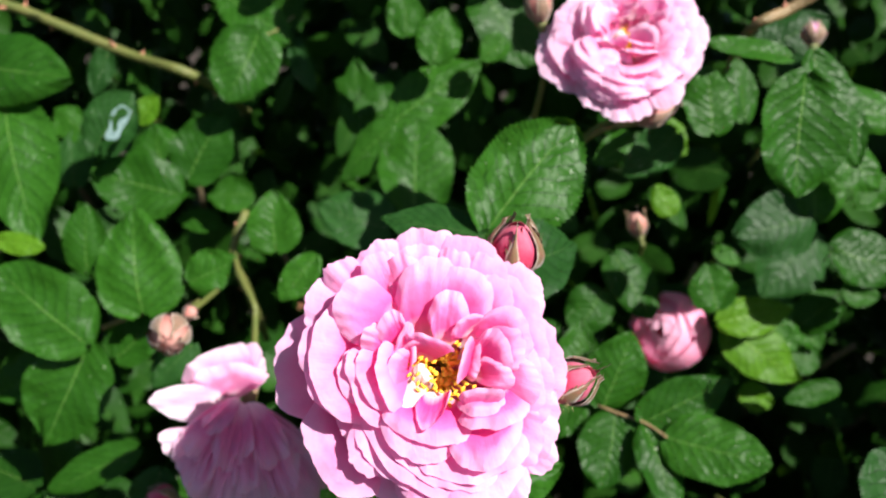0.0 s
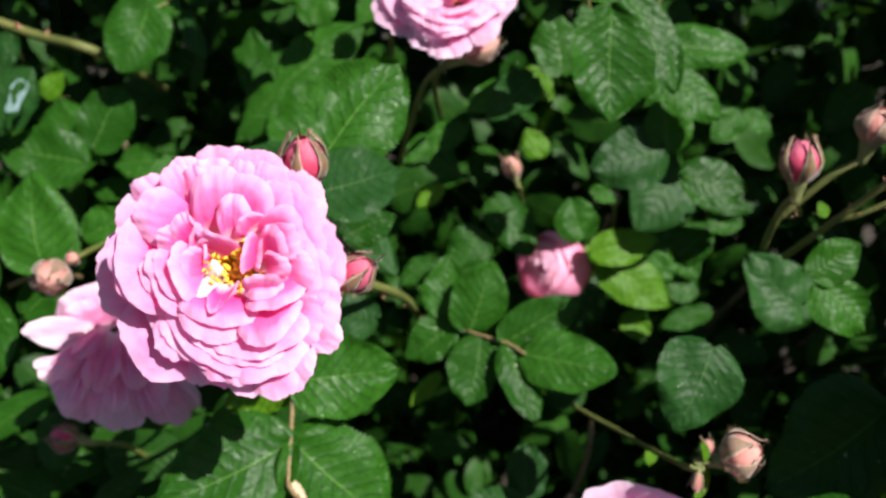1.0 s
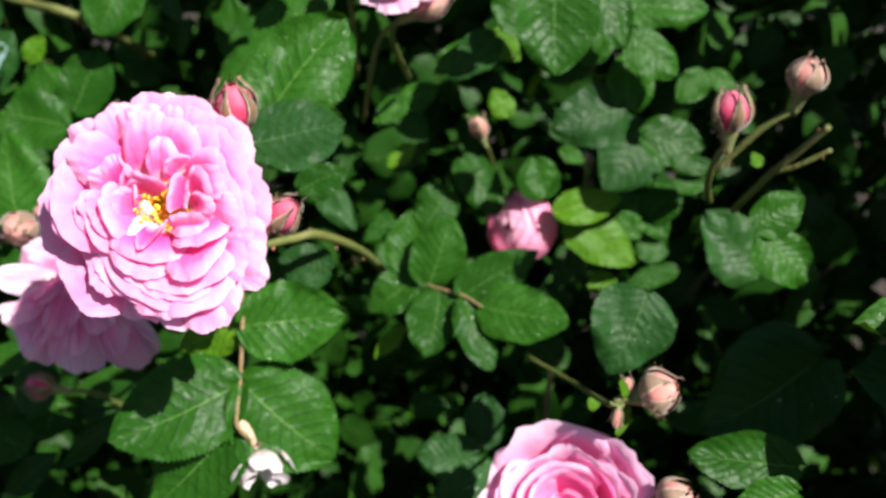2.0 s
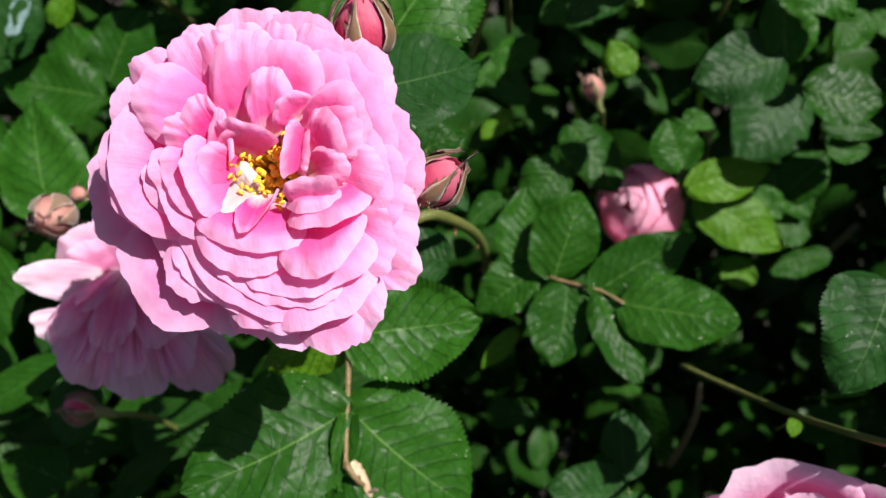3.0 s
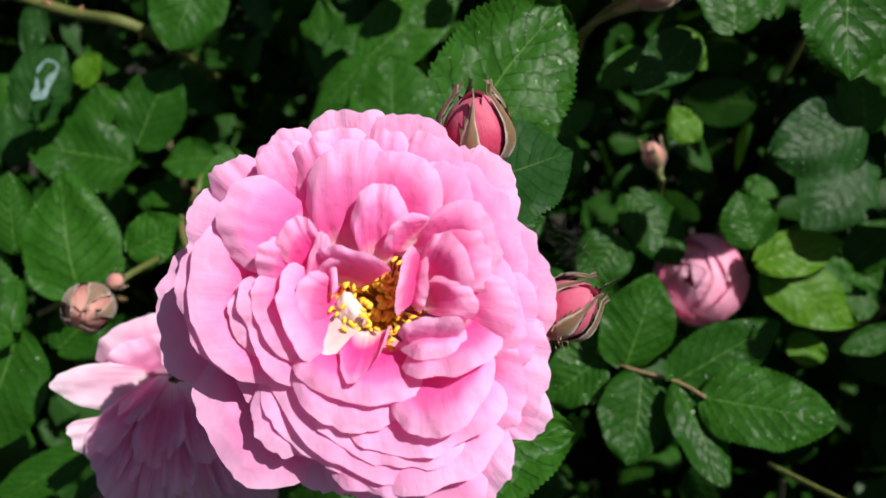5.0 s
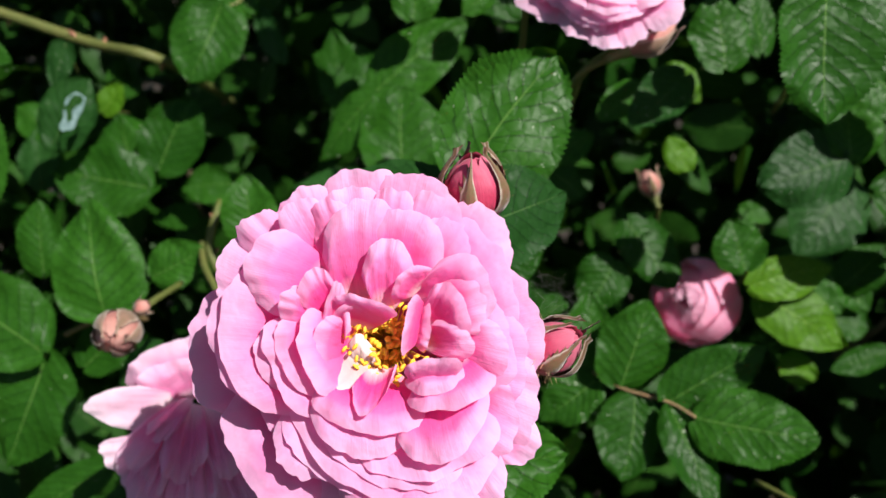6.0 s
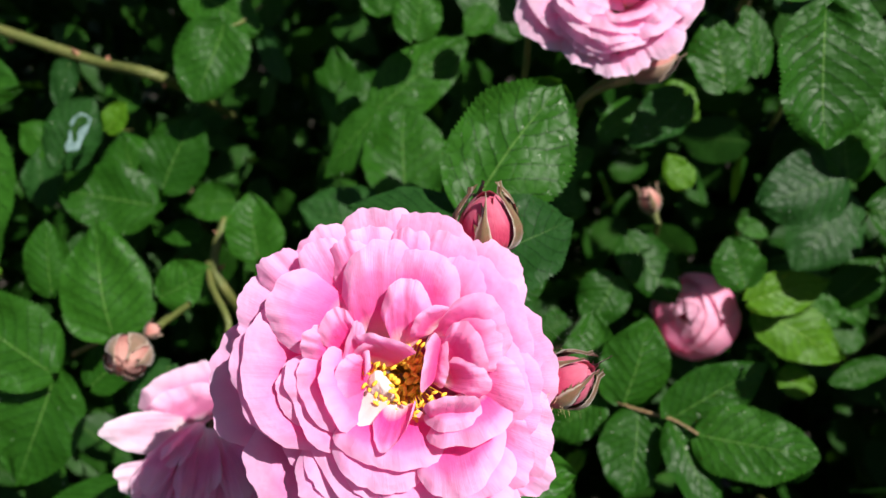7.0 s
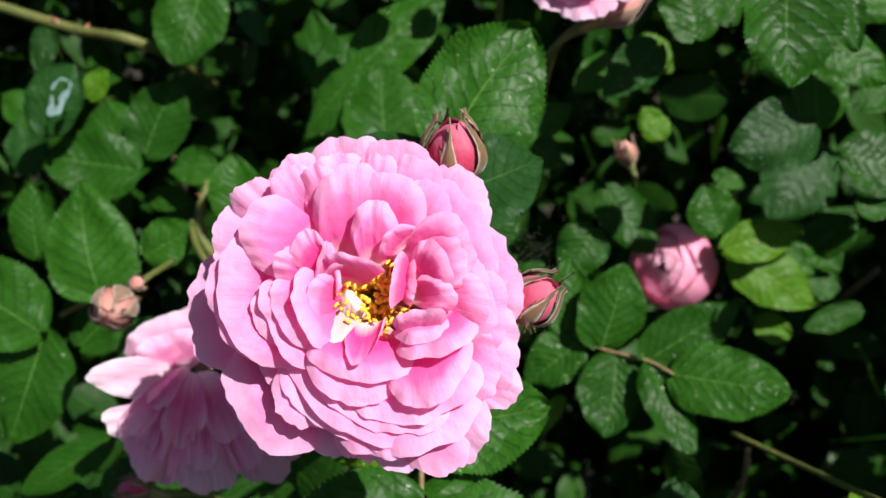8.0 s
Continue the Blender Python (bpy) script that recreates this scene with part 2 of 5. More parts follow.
def tube(name, points, radii, material, parent=None, label="", sides=8, rounds=5):
    """A tapered, gently bent stem through the points, closed at its ends; places are the world's."""
    pts = [Vector(p) for p in points]
    off = parent.location if parent is not None else Vector()
    path, rad = [], []
    for i in range(len(pts) - 1):
        p0, p1, p2, p3 = pts[max(i - 1, 0)], pts[i], pts[i + 1], pts[min(i + 2, len(pts) - 1)]
        for k in range(rounds):
            u = k / rounds
            path.append(0.5 * ((2 * p1) + (p2 - p0) * u + (2 * p0 - 5 * p1 + 4 * p2 - p3) * u * u + (3 * p1 - p0 - 3 * p2 + p3) * u ** 3))
            rad.append(radii[i] * (1 - u) + radii[i + 1] * u)
    path.append(pts[-1])
    rad.append(radii[-1])
    verts, ref = [], Vector((0.3, 0.5, 0.8))
    for i, p in enumerate(path):
        d = (path[min(i + 1, len(path) - 1)] - path[max(i - 1, 0)]).normalized()
        a = d.cross(ref).normalized()
        b = d.cross(a)
        r = rad[i] * (1 + 0.10 * noise.noise(p * 180))
        for k in range(sides):
            q = 2 * math.pi * k / sides
            verts.append(p + (a * math.cos(q) + b * math.sin(q)) * r - off)
    n = len(path)
    faces = [(i * sides + k, i * sides + (k + 1) % sides, (i + 1) * sides + (k + 1) % sides, (i + 1) * sides + k) for i in range(n - 1) for k in range(sides)]
    faces += [tuple(range(sides - 1, -1, -1)), tuple(range((n - 1) * sides, n * sides))]
    return mesh_object(name, verts, faces, material, parent, label)


FACE = Vector((0.151, -0.751, 0.643)).normalized()
LEAF_RNG = random.Random(11)


def leaf_grid(length, width, rng, stations, half, teeth, bend, fold, quilt):
    """Points and leaf coordinates of one serrated leaflet: x along it, y across, z its upper side."""
    verts, uvs = [], []
    k1, k2, skew = rng.uniform(0, 50), rng.uniform(0, 50), rng.uniform(-0.10, 0.10)
    e1, e2, cup = rng.uniform(0.44, 0.60), rng.uniform(0.66, 0.92), rng.uniform(-0.5, 1.0)
    top = (e1 / (e1 + e2)) ** e1 * (e2 / (e1 + e2)) ** e2
    for i in range(stations):
        s = i / (stations - 1)
        w = (min(max(s, 0.004), 0.996) ** e1) * ((1 - min(max(s, 0.004), 0.996)) ** e2) / top * width / 2
        for j in range(-half, half + 1):
            u = j / half
            side = 1 if u > 0 else -1
            saw = 0.0
            if abs(j) == half and teeth:
                saw = ((s * teeth) % 1.0) * 0.09 - 0.04 + 0.03 * noise.noise((s * 9, k1, side))
            y = u * w * (1 + saw) + skew * width * math.sin(math.pi * s) * (1 - abs(u)) * 0.5
            x = s * length + (saw * 0.10 * width) - abs(u) ** 1.6 * (0.10 * length) * (1 - s) * (s < 0.3) * 0.6
            ph = (s - 0.30 * abs(u)) * 8.5
            z = fold * abs(y) - bend * length * s * s - 0.25 * bend * (y * y) / max(width, 1e-6) * 3
            z += quilt * width * (abs(math.sin(math.pi * ph)) - 0.5) * min(1, 3.0 * abs(u)) * (1 - 0.4 * abs(u))
            z += 0.13 * width * noise.noise((s * 2.3 + k1, u * 1.5 + k2, 0.0)) * (0.25 + abs(u)) - 0.10 * cup * width * u * u
            z += 0.06 * width * noise.noise((s * 5.5 + k2, u * 2 + k1, 3.0)) * abs(u)
            y *= 1 + 0.10 * noise.noise((s * 3.5 + k1, side * 4.0, k2))
            verts.append((x, y, z))
            uvs.append((s, 0.5 + 0.5 * u))
    return verts, uvs


def leaf_axes(base, tip, roll):
    x = (Vector(tip) - Vector(base)).normalized()
    z = (FACE - x * FACE.dot(x)).normalized()
    z = Matrix.Rotation(radians(roll), 3, x) @ z
    y = z.cross(x)
    return Matrix((x, y, z)).transposed()


def leaflet(parent, base, tip, width, roll=0, material=None, bend=None, fold=0.10, label=""):
    """One leaflet from its foot to its tip, both in the world."""
    rng = LEAF_RNG
    length = (Vector(tip) - Vector(base)).length
    bend = rng.uniform(0.02, 0.12) if bend is None else bend
    verts, uvs = leaf_grid(length, width, rng, 84, 5, 28, bend, fold, 0.0115)
    lift = bend * length * 0.5
    axes = leaf_axes(base, tip, roll)
    shift = Vector(base) - parent.location
    verts = [axes @ (Vector(v) + Vector((0, 0, lift * v[0] / length * 2))) + shift for v in verts]
    return mesh_object("leaflet", verts, grid_faces(84, 11), material or LEAF, parent, label, uvs)


def rose_leaf(base, tip, width, roll=0, material=None, bend=None, fold=0.10, label="", stalk=0.020):
    """A single visible leaflet with its stalk running back into the bush."""
    mat = material or LEAF
    words = label or ("dark blue-green serrated rose leaf in the bush" if mat is LEAF_BLUE else "young yellow-green rose leaf in the bush" if mat is LEAF_YOUNG else "glossy green serrated rose leaf in the bush")
    ob = thing("rose_leaf", base, words, "leaf", "leaves of the rose bush")
    leaflet(ob, base, tip, width, roll, mat, bend, fold)
    b = Vector(base)
    x = (Vector(tip) - b).normalized()
    tube("stalk", [b + x * width * 0.08, b + x * stalk * 0.10 - FACE * stalk * 0.2, b + x * stalk * 0.45 - FACE * stalk * 1.2], [0.0003, 0.0004, 0.0004], STEM, ob, sides=6, rounds=3)
    return ob


def spray(base, label):
    return thing("leaf_spray", base, label, "leaf", "leaf sprays")


def petal_patch(rim, azimuth, spread, lift, foot=0.10, depth=0.42, bulge=0.55, curl=0.10, swirl=0.0, ruffle=0.045, seed=0, nu=17, nv=13):
    """One petal in flower units (radius 1, z the flower's axis): a patch that rises from the foot and opens to its rim."""
    verts, uvs = [], []
    a0 = radians(azimuth)
    cup = min(1.0, max(0.0, (bulge - 0.42) / 0.38))
    for i in range(nv):
        v0 = i / (nv - 1)
        for j in range(nu):
            u = math.sin(math.pi / 2 * (-1 + 2 * j / (nu - 1)))
            round_off = (0.50 + 0.50 * max(0.0, 1 - abs(u) ** 3) ** 0.45)
            round_off += 0.045 * noise.noise((u * 3.1 + seed, seed * 1.7, 0.5)) + 0.02 * noise.noise((u * 8 + seed, seed, 2.5))
            v = v0 * round_off
            r_end = rim * (1 + swirl * u)
            c_r, c_z = foot + (r_end - foot) * (0.55 + 0.55 * cup), -depth + (lift + depth) * (0.62 - 0.42 * cup)
            r = (1 - v) ** 2 * foot + 2 * v * (1 - v) * c_r + v * v * r_end
            z = (1 - v) ** 2 * -depth + 2 * v * (1 - v) * c_z + v * v * lift
            over = max(0.0, v - 0.72) / 0.28
            r += curl * over * over * 0.9
            z -= curl * over * over * 0.55
            wide = radians(spread * 1.1) * (0.30 + 0.70 * math.sin(min(1.0, v * 1.12) * math.pi / 2)) * (1 - 0.10 * over)
            a = a0 + u * wide
            w = noise.noise((u * 2.2 + seed * 3.3, v * 1.6, seed)) * ruffle * (0.4 + 1.4 * v)
            w += noise.noise((u * 6.0 + seed, v * 3.5 + seed, 7.0)) * ruffle * 0.55 * v
            w += noise.noise((u * 11.0 + seed, v * 2.5, 3.0 + seed)) * ruffle * 0.5 * over
            r += w * (0.9 - 0.5 * min(1, rim))
            z += w * 1.1 + noise.noise((u * 2.6 + seed, v, 11.0 + seed)) * ruffle * v
            verts.append((r * math.cos(a), r * math.sin(a), z))
            uvs.append((v, 0.5 + 0.5 * u))
    return verts, grid_faces(nv, nu), uvs


def petal_arc(left, tip, right, foot, rise, drop=0.42, form=0.5, curl=0.05, ruffle=0.037, cup=-0.10, pleat=0.0, round_off=0.0, crease=0.0, seed=0, nu=35, nv=17):
    """One petal in flower units whose rim runs as an arc from left over tip to right; it grows from its foot, as a dome (form 0) or a cup (form 1)."""
    l, t, r, f = (Vector(p) for p in (left, tip, right, foot))
    c = 2 * t - (l + r) / 2
    along = (t - f).normalized()
    beside = Vector((-along.y, along.x))
    verts, uvs = [], []
    for i in range(nv):
        v = i / (nv - 1)
        for j in range(nu):
            q = -1 + 2 * j / (nu - 1)
            u = 0.55 * q + 0.45 * math.sin(math.pi / 2 * q)
            s = 0.5 + 0.5 * u
            rim = (1 - s) ** 2 * l + 2 * s * (1 - s) * c + s * s * r
            way = rim - f
            grow = 1 - round_off * abs(u) ** 5 + 0.035 * noise.noise((u * 3.0 + seed, seed * 1.7, 0.5)) + 0.020 * noise.noise((u * 8 + seed, seed, 2.5)) + round_off * (0.06 * noise.noise((u * 17 + seed, seed, 8.5)) + 0.22 * noise.noise((u * 2.2 + seed, seed * 2.3, 4.5)))
            over = max(0.0, v - 0.78) / 0.22
            p = f + along * (way.dot(along) * v * grow) + beside * (way.dot(beside) * v ** (0.38 if round_off else 0.55) * grow)
            out = way.normalized() if way.length > 1e-6 else Vector((0, 1))
            k = (1 - form) * (1 - (1 - v) ** 2) + form * v ** 1.7
            z = rise - drop + drop * k + cup * abs(u) ** 3 * v
            near = Vector((p.x, p.y, 0.35 * seed))
            fold = noise.noise(near * 2.2) * (0.3 + v)
            fold += 0.50 * noise.noise(near * 4.6 + Vector((seed, 0, 2))) * min(1.0, 1.6 * v)
            fold += 0.42 * noise.noise(near * 10.0 + Vector((0, seed, 5))) * v
            fold += 0.5 * noise.noise((u * 2.4 + seed * 3.3, 0.6 * v, seed)) * v * v
            fold += 0.32 * noise.noise((u * 5.0 + seed, v, 13.0 + seed)) * over
            z += pleat * v * (noise.noise((u * 3.6 + seed * 2.1, 0.7 * v, seed)) + 0.5 * noise.noise((u * 8.0 + seed, v, 5.0 + seed)))
            z += ruffle * fold - 0.6 * curl * over * over
            z += crease * v * (0.5 * noise.noise((u * 6.0 + seed, v * 2.0, 21.0 + seed)) + noise.noise((u * 4.0 + seed, v * 5.0, 31.0)))
            p += out * (curl * over * over + ruffle * 0.4 * fold * v)
            verts.append((p.x, p.y, z))
            uvs.append((v, s))
    return verts, grid_faces(nv, nu), uvs


def flower_axes(axis, top):
    z = Vector(axis).normalized()
    y = (Vector(top) - z * z.dot(Vector(top))).normalized()
    return Matrix((y.cross(z), y, z)).transposed()


class Flower:
    """A rose: an Empty at its centre, with petals in its own frame."""

    def __init__(self, place, axis, top, radius, label, material):
        self.ob = thing("rose", place, label, "flower", "open roses")
        self.axes, self.radius, self.material, self.count, self.deep, self.rounding = flower_axes(axis, top), radius, material, 0, 0.52, 0.0

    def spot(self, p):
        return self.axes @ (Vector(p) * self.radius)

    def petal(self, rim, azimuth, spread, lift, **kw):
        self.count += 1
        lean = kw.pop("lean", (0.0, 0.0))
        mat = kw.pop("material", self.material)
        seed = kw.pop("seed", self.count * 1.37)
        verts, faces, uvs = petal_patch(rim, azimuth, spread, lift, seed=seed, **kw)
        verts = [self.spot((x + lean[0], y + lean[1], z)) for x, y, z in verts]
        return mesh_object("petal", verts, faces, mat, self.ob, "", uvs)

    def arc(self, left, tip, right, foot, rise, **kw):
        self.count += 1
        mat = kw.pop("material", self.material)
        if self.rounding:
            left, right = (Vector(tip) + (Vector(p) - Vector(tip)) * 1.09 for p in (left, right))
        verts, faces, uvs = petal_arc(left, tip, right, foot, rise, seed=self.count * 1.37, round_off=self.rounding, crease=0.05 * self.rounding, **kw)
        return mesh_object("petal", [self.spot((x, y, 1.3 * z)) for x, y, z in verts], faces, mat, self.ob, "", uvs)

    def outer(self, left, tip, right, rise, **kw):
        """A large petal that starts near the flower's heart."""
        t = Vector(tip) * (1 - 0.75 * kw.get("curl", 0.05))
        trim = 1 - 0.75 * kw.get("curl", 0.05)
        left, right = t + (Vector(left) * trim - t) * 1.28, t + (Vector(right) * trim - t) * 1.28
        return self.arc(left, tip, right, t * 0.18, rise, drop=rise + self.deep, form=kw.pop("form", 0.1), **kw)

    def stamens(self, n, spread, depth, height, rng, place=(0.0, 0.0)):
        """Threads with anthers, each anther a small bean."""
        for k in range(n):
            a, q = rng.uniform(0, 2 * math.pi), rng.uniform(0.25, 1.0)
            foot = Vector((place[0] + 0.35 * spread * q * math.cos(a), place[1] + 0.35 * spread * q * math.sin(a), -depth))
            top = Vector((place[0] + spread * q * math.cos(a), place[1] + spread * q * math.sin(a), -depth + height * rng.uniform(0.6, 1.1)))
            verts, faces = [], []
            side = Vector((-math.sin(a), math.cos(a), 0))
            other = (top - foot).cross(side).normalized()
            for p, rr in ((foot, 0.005), (top, 0.004)):
                for c in range(4):
                    verts.append(p + (side * math.cos(c * math.pi / 2) + other * math.sin(c * math.pi / 2)) * rr)
            faces += [(c, (c + 1) % 4, 4 + (c + 1) % 4, 4 + c) for c in range(4)]
            lng = Vector((rng.uniform(-1, 1), rng.uniform(-1, 1), rng.uniform(-0.3, 0.5))).normalized()
            o1 = lng.cross(Vector((0.2, 0.3, 0.9))).normalized()
            o2 = lng.cross(o1)
            st = len(verts)
            for i, (along, rr) in enumerate(((-0.026, 0.004), (-0.012, 0.012), (0.008, 0.013), (0.024, 0.005))):
                for c in range(6):
                    verts.append(top + lng * along + (o1 * math.cos(c * math.pi / 3) + o2 * math.sin(c * math.pi / 3)) * rr)
            faces += [(st + i * 6 + c, st + i * 6 + (c + 1) % 6, st + (i + 1) * 6 + (c + 1) % 6, st + (i + 1) * 6 + c) for i in range(3) for c in range(6)]
            faces += [tuple(st + c for c in range(5, -1, -1)), tuple(st + 18 + c for c in range(6))]
            mesh_object("stamen", [self.spot(v) for v in verts], faces, STAMEN, self.ob)

    def styles(self, place, size, depth, height, rng):
        """The packed styles in the middle: a knobbly little dome of separate knobs."""
        for k in range(34):
            a, q = rng.uniform(0, 2 * math.pi), math.sqrt(rng.random())
            c = Vector((place[0] + size * q * math.cos(a), place[1] + size * q * math.sin(a), -depth + height * (1 - 0.5 * q * q)))
            rr = rng.uniform(0.018, 0.028)
            verts = [c + Vector((rr * math.cos(n * math.pi / 3), rr * math.sin(n * math.pi / 3), z)) for z in (-0.12, 0.0) for n in range(6)] + [c + Vector((0, 0, rr * 0.8))]
            faces = [(n, (n + 1) % 6, 6 + (n + 1) % 6, 6 + n) for n in range(6)] + [(6 + n, 6 + (n + 1) % 6, 12) for n in range(6)]
            mesh_object("style", [self.spot(v) for v in verts], faces, STAMEN, self.ob)

    def cup(self, depth, size=0.22):
        """Green cup and sepals behind the petals."""
        verts, faces = [], []
        rings = ((0.06, -depth - 0.30), (size * 0.8, -depth - 0.22), (size, -depth - 0.08), (size * 0.9, -depth + 0.02), (0.02, -depth + 0.03))
        for r, z in rings:
            verts += [self.spot((r * math.cos(k * math.pi / 6), r * math.sin(k * math.pi / 6), z)) for k in range(12)]
        faces = [(i * 12 + k, i * 12 + (k + 1) % 12, (i + 1) * 12 + (k + 1) % 12, (i + 1) * 12 + k) for i in range(4) for k in range(12)]
        mesh_object("flower_cup", verts, faces, CUP, self.ob, "green flower cup")
        for k in range(5):
            v, f, uv = petal_patch(0.62, 72 * k + 10, 13, -depth + 0.02, foot=size * 0.9, depth=depth, bulge=0.2, ruffle=0.02, seed=40 + k, nu=5, nv=7)
            mesh_object("sepal", [self.spot((x, y, z - 0.05)) for x, y, z in v], f, SEPAL, self.ob, "green sepal", uv)

    def whorl(self, n, rim, spread, lift, start=0.0, jitter=8.0, rng=None, **kw):
        for k in range(n):
            args = dict(kw)
            args["swirl"] = args.get("swirl", 0.06) * rng.uniform(0.3, 1.4)
            args["curl"] = args.get("curl", 0.1) * rng.uniform(0.5, 1.5)
            self.petal(rim * rng.uniform(0.94, 1.06), start + 360 * k / n + rng.uniform(-jitter, jitter), spread * rng.uniform(0.85, 1.15), lift + rng.uniform(-0.04, 0.04), **args)


def bud(place, tip, width, label, petal_mat=None, sepal_mat=None, open_by=0.25, stem=None, stem_radius=0.0011, bristles=0):
    """A rose bud from its foot to its tip: a wrapped core, petals, five sepals, a green cup and its stem."""
    sepal_mat = sepal_mat or SEPAL
    petal_mat = petal_mat or (PETAL_RED if sepal_mat is SEPAL else PETAL_DUSK)
    b, axis = Vector(place), Vector(tip) - Vector(place)
    ln = axis.length
    ob = thing("rose_bud", place, label, "flower bud", "rose buds")
    m = flower_axes(axis, (0.1, 0.3, 1.0))
    rng = random.Random(int(abs(b.x * 7919 + b.z * 104729) * 1000))
    prof = lambda v: width / 2 * (math.sin(math.pi * min(1, 0.12 + v * 0.80)) ** 0.8) * (1.0 - 0.35 * v ** 3)
    verts, uvs = [], []
    for i in range(11):
        v = i / 10
        for k in range(16):
            a = 2 * math.pi * k / 16
            r = 0.86 * prof(v) * (1 + 0.05 * math.sin(3 * a + 5 * v)) * (1 if i < 10 else 0.25)
            verts.append(m @ Vector((r * math.cos(a), r * math.sin(a), v * ln * 0.95)))
            uvs.append((0.4 + 0.5 * v, k / 16))
    faces = [(i * 16 + k, i * 16 + (k + 1) % 16, (i + 1) * 16 + (k + 1) % 16, (i + 1) * 16 + k) for i in range(10) for k in range(16)]
    mesh_object("bud_core", verts, faces, petal_mat, ob, "", uvs)
    for q in range(4):
        verts, uvs = [], []
        a0 = q * math.pi / 2 + rng.uniform(-0.3, 0.3)
        for i in range(9):
            v = i / 8
            for j in range(9):
                u = -1 + j / 4
                a = a0 + u * 1.05
                vv = v * (1 - 0.16 * u * u)
                r = prof(vv) * (0.90 + 0.05 * u + open_by * 0.5 * vv ** 3) + width * 0.012 * noise.noise((u * 3 + q, v * 2, b.x * 90))
                verts.append(m @ Vector((r * math.cos(a), r * math.sin(a), vv * ln)))
                uvs.append((0.3 + 0.7 * v, j / 8))
        mesh_object("petal", verts, grid_faces(9, 9), petal_mat, ob, "", uvs)
    for q in range(5):
        verts, uvs = [], []
        a0 = q * 2 * math.pi / 5 + rng.uniform(-0.15, 0.15)
        flare = open_by * rng.uniform(0.4, 1.5)
        reach = rng.uniform(1.0, 1.28) + (0.14 if bristles and sepal_mat is SEPAL else 0.0) - (0.9 * open_by if open_by < 0.5 else 0.0)
        for i in range(11):
            v = i / 10
            for j in range(5):
                u = -1 + j / 2
                a = a0 + u * ((0.72 * max(0.0, 1 - v * 1.12) ** 0.75 if sepal_mat is SEPAL_BROWN else 0.56 * max(0.0, 1 - v * 1.08) ** 1.25) * (0.55 + 0.45 * math.sin(min(1, v * 4 + 0.3) * math.pi / 2)) + 0.05 * (1 - v) + (0.10 * abs(noise.noise((i * 1.7 + 9 * j, q * 3.1, b.x * 50))) if abs(u) > 0.9 and v > 0.4 else 0.0))
                r = (prof(min(v * reach * 0.93, 0.98)) * 1.04 + width * (0.02 * (1 - u * u) if sepal_mat is SEPAL_BROWN else 0.07 * (1 - abs(u)))) + width * flare * max(0, v - 0.55) ** 1.5 * 2.0
                verts.append(m @ Vector((r * math.cos(a), r * math.sin(a), v * reach * ln)))
                uvs.append((v, j / 4))
        faces = grid_faces(11, 5)
        for i in (4, 5, 6, 7, 8, 9) if sepal_mat is SEPAL else (8, 9):
            for j in (0, 4):
                if rng.random() < 0.6:
                    continue
                a, c = verts[i * 5 + j], verts[(i + 1) * 5 + j]
                out = (a - verts[i * 5 + 2]).normalized() if (a - verts[i * 5 + 2]).length > 1e-6 else Vector((0, 0, 1))
                barb = a.lerp(c, 0.7) + (out + (c - a).normalized() * 0.9 + m @ Vector((math.cos(a0), math.sin(a0), 0)) * rng.uniform(0, 0.8)).normalized() * width * rng.uniform(0.05, 0.16)
                faces.append((i * 5 + j, (i + 1) * 5 + j, len(verts)))
                verts.append(barb)
                uvs.append((0.9, 0.5))
        mesh_object("sepal", verts, faces, sepal_mat, ob, "", uvs)
    verts = []
    for r, z in ((0.10, -0.62), (0.125, -0.46), (0.16, -0.30), (0.205, -0.16), (0.235, -0.05), (0.22, 0.08)):
        verts += [m @ Vector((r * width * math.cos(k * math.pi / 6), r * width * math.sin(k * math.pi / 6), z * width)) for k in range(12)]
    faces = [(i * 12 + k, i * 12 + (k + 1) % 12, (i + 1) * 12 + (k + 1) % 12, (i + 1) * 12 + k) for i in range(5) for k in range(12)] + [tuple(range(11, -1, -1))]
    mesh_object("bud_cup", verts, faces, CUP, ob, "swollen green cup")
    if bristles:
        hv, hf = [], []
        for q in range(bristles):
            a, z = rng.uniform(0, 2 * math.pi), rng.uniform(-0.9, 0.5) * ln
            rr = prof(max(0.0, z / ln)) * 1.05 if z > 0 else stem_radius * 1.2 + width * 0.16 * max(0, 1 + z / (0.3 * width))
            o = m @ Vector((rr * math.cos(a), rr * math.sin(a), z))
            d = m @ Vector((math.cos(a), math.sin(a), rng.uniform(-0.2, 0.6))).normalized() * rng.uniform(0.0008, 0.0020)
            s = d.cross(Vector((0.3, 0.5, 0.8))).normalized() * 0.00006
            k = len(hv)
            hv += [o - s, o + s, o + d + s, o + d - s, o + d * 0.5 + d.cross(s).normalized() * 0.00008]
            hf += [(k, k + 1, k + 2, k + 3), (k, k + 1, k + 4)]
        mesh_object("bristles", hv, hf, HAIR, ob, "fine glandular bristles")
    foot = b - axis.normalized() * width * 0.5
    pts = [foot] + ([Vector(p) for p in stem] if stem else [foot - axis.normalized() * 0.012 - FACE * 0.01, foot - axis.normalized() * 0.02 - FACE * 0.05 + Vector((0, 0, -0.02))])
    tube("stem", pts, [stem_radius] + [stem_radius * 1.1] * (len(pts) - 1), STEM, ob, sides=7)
    return ob


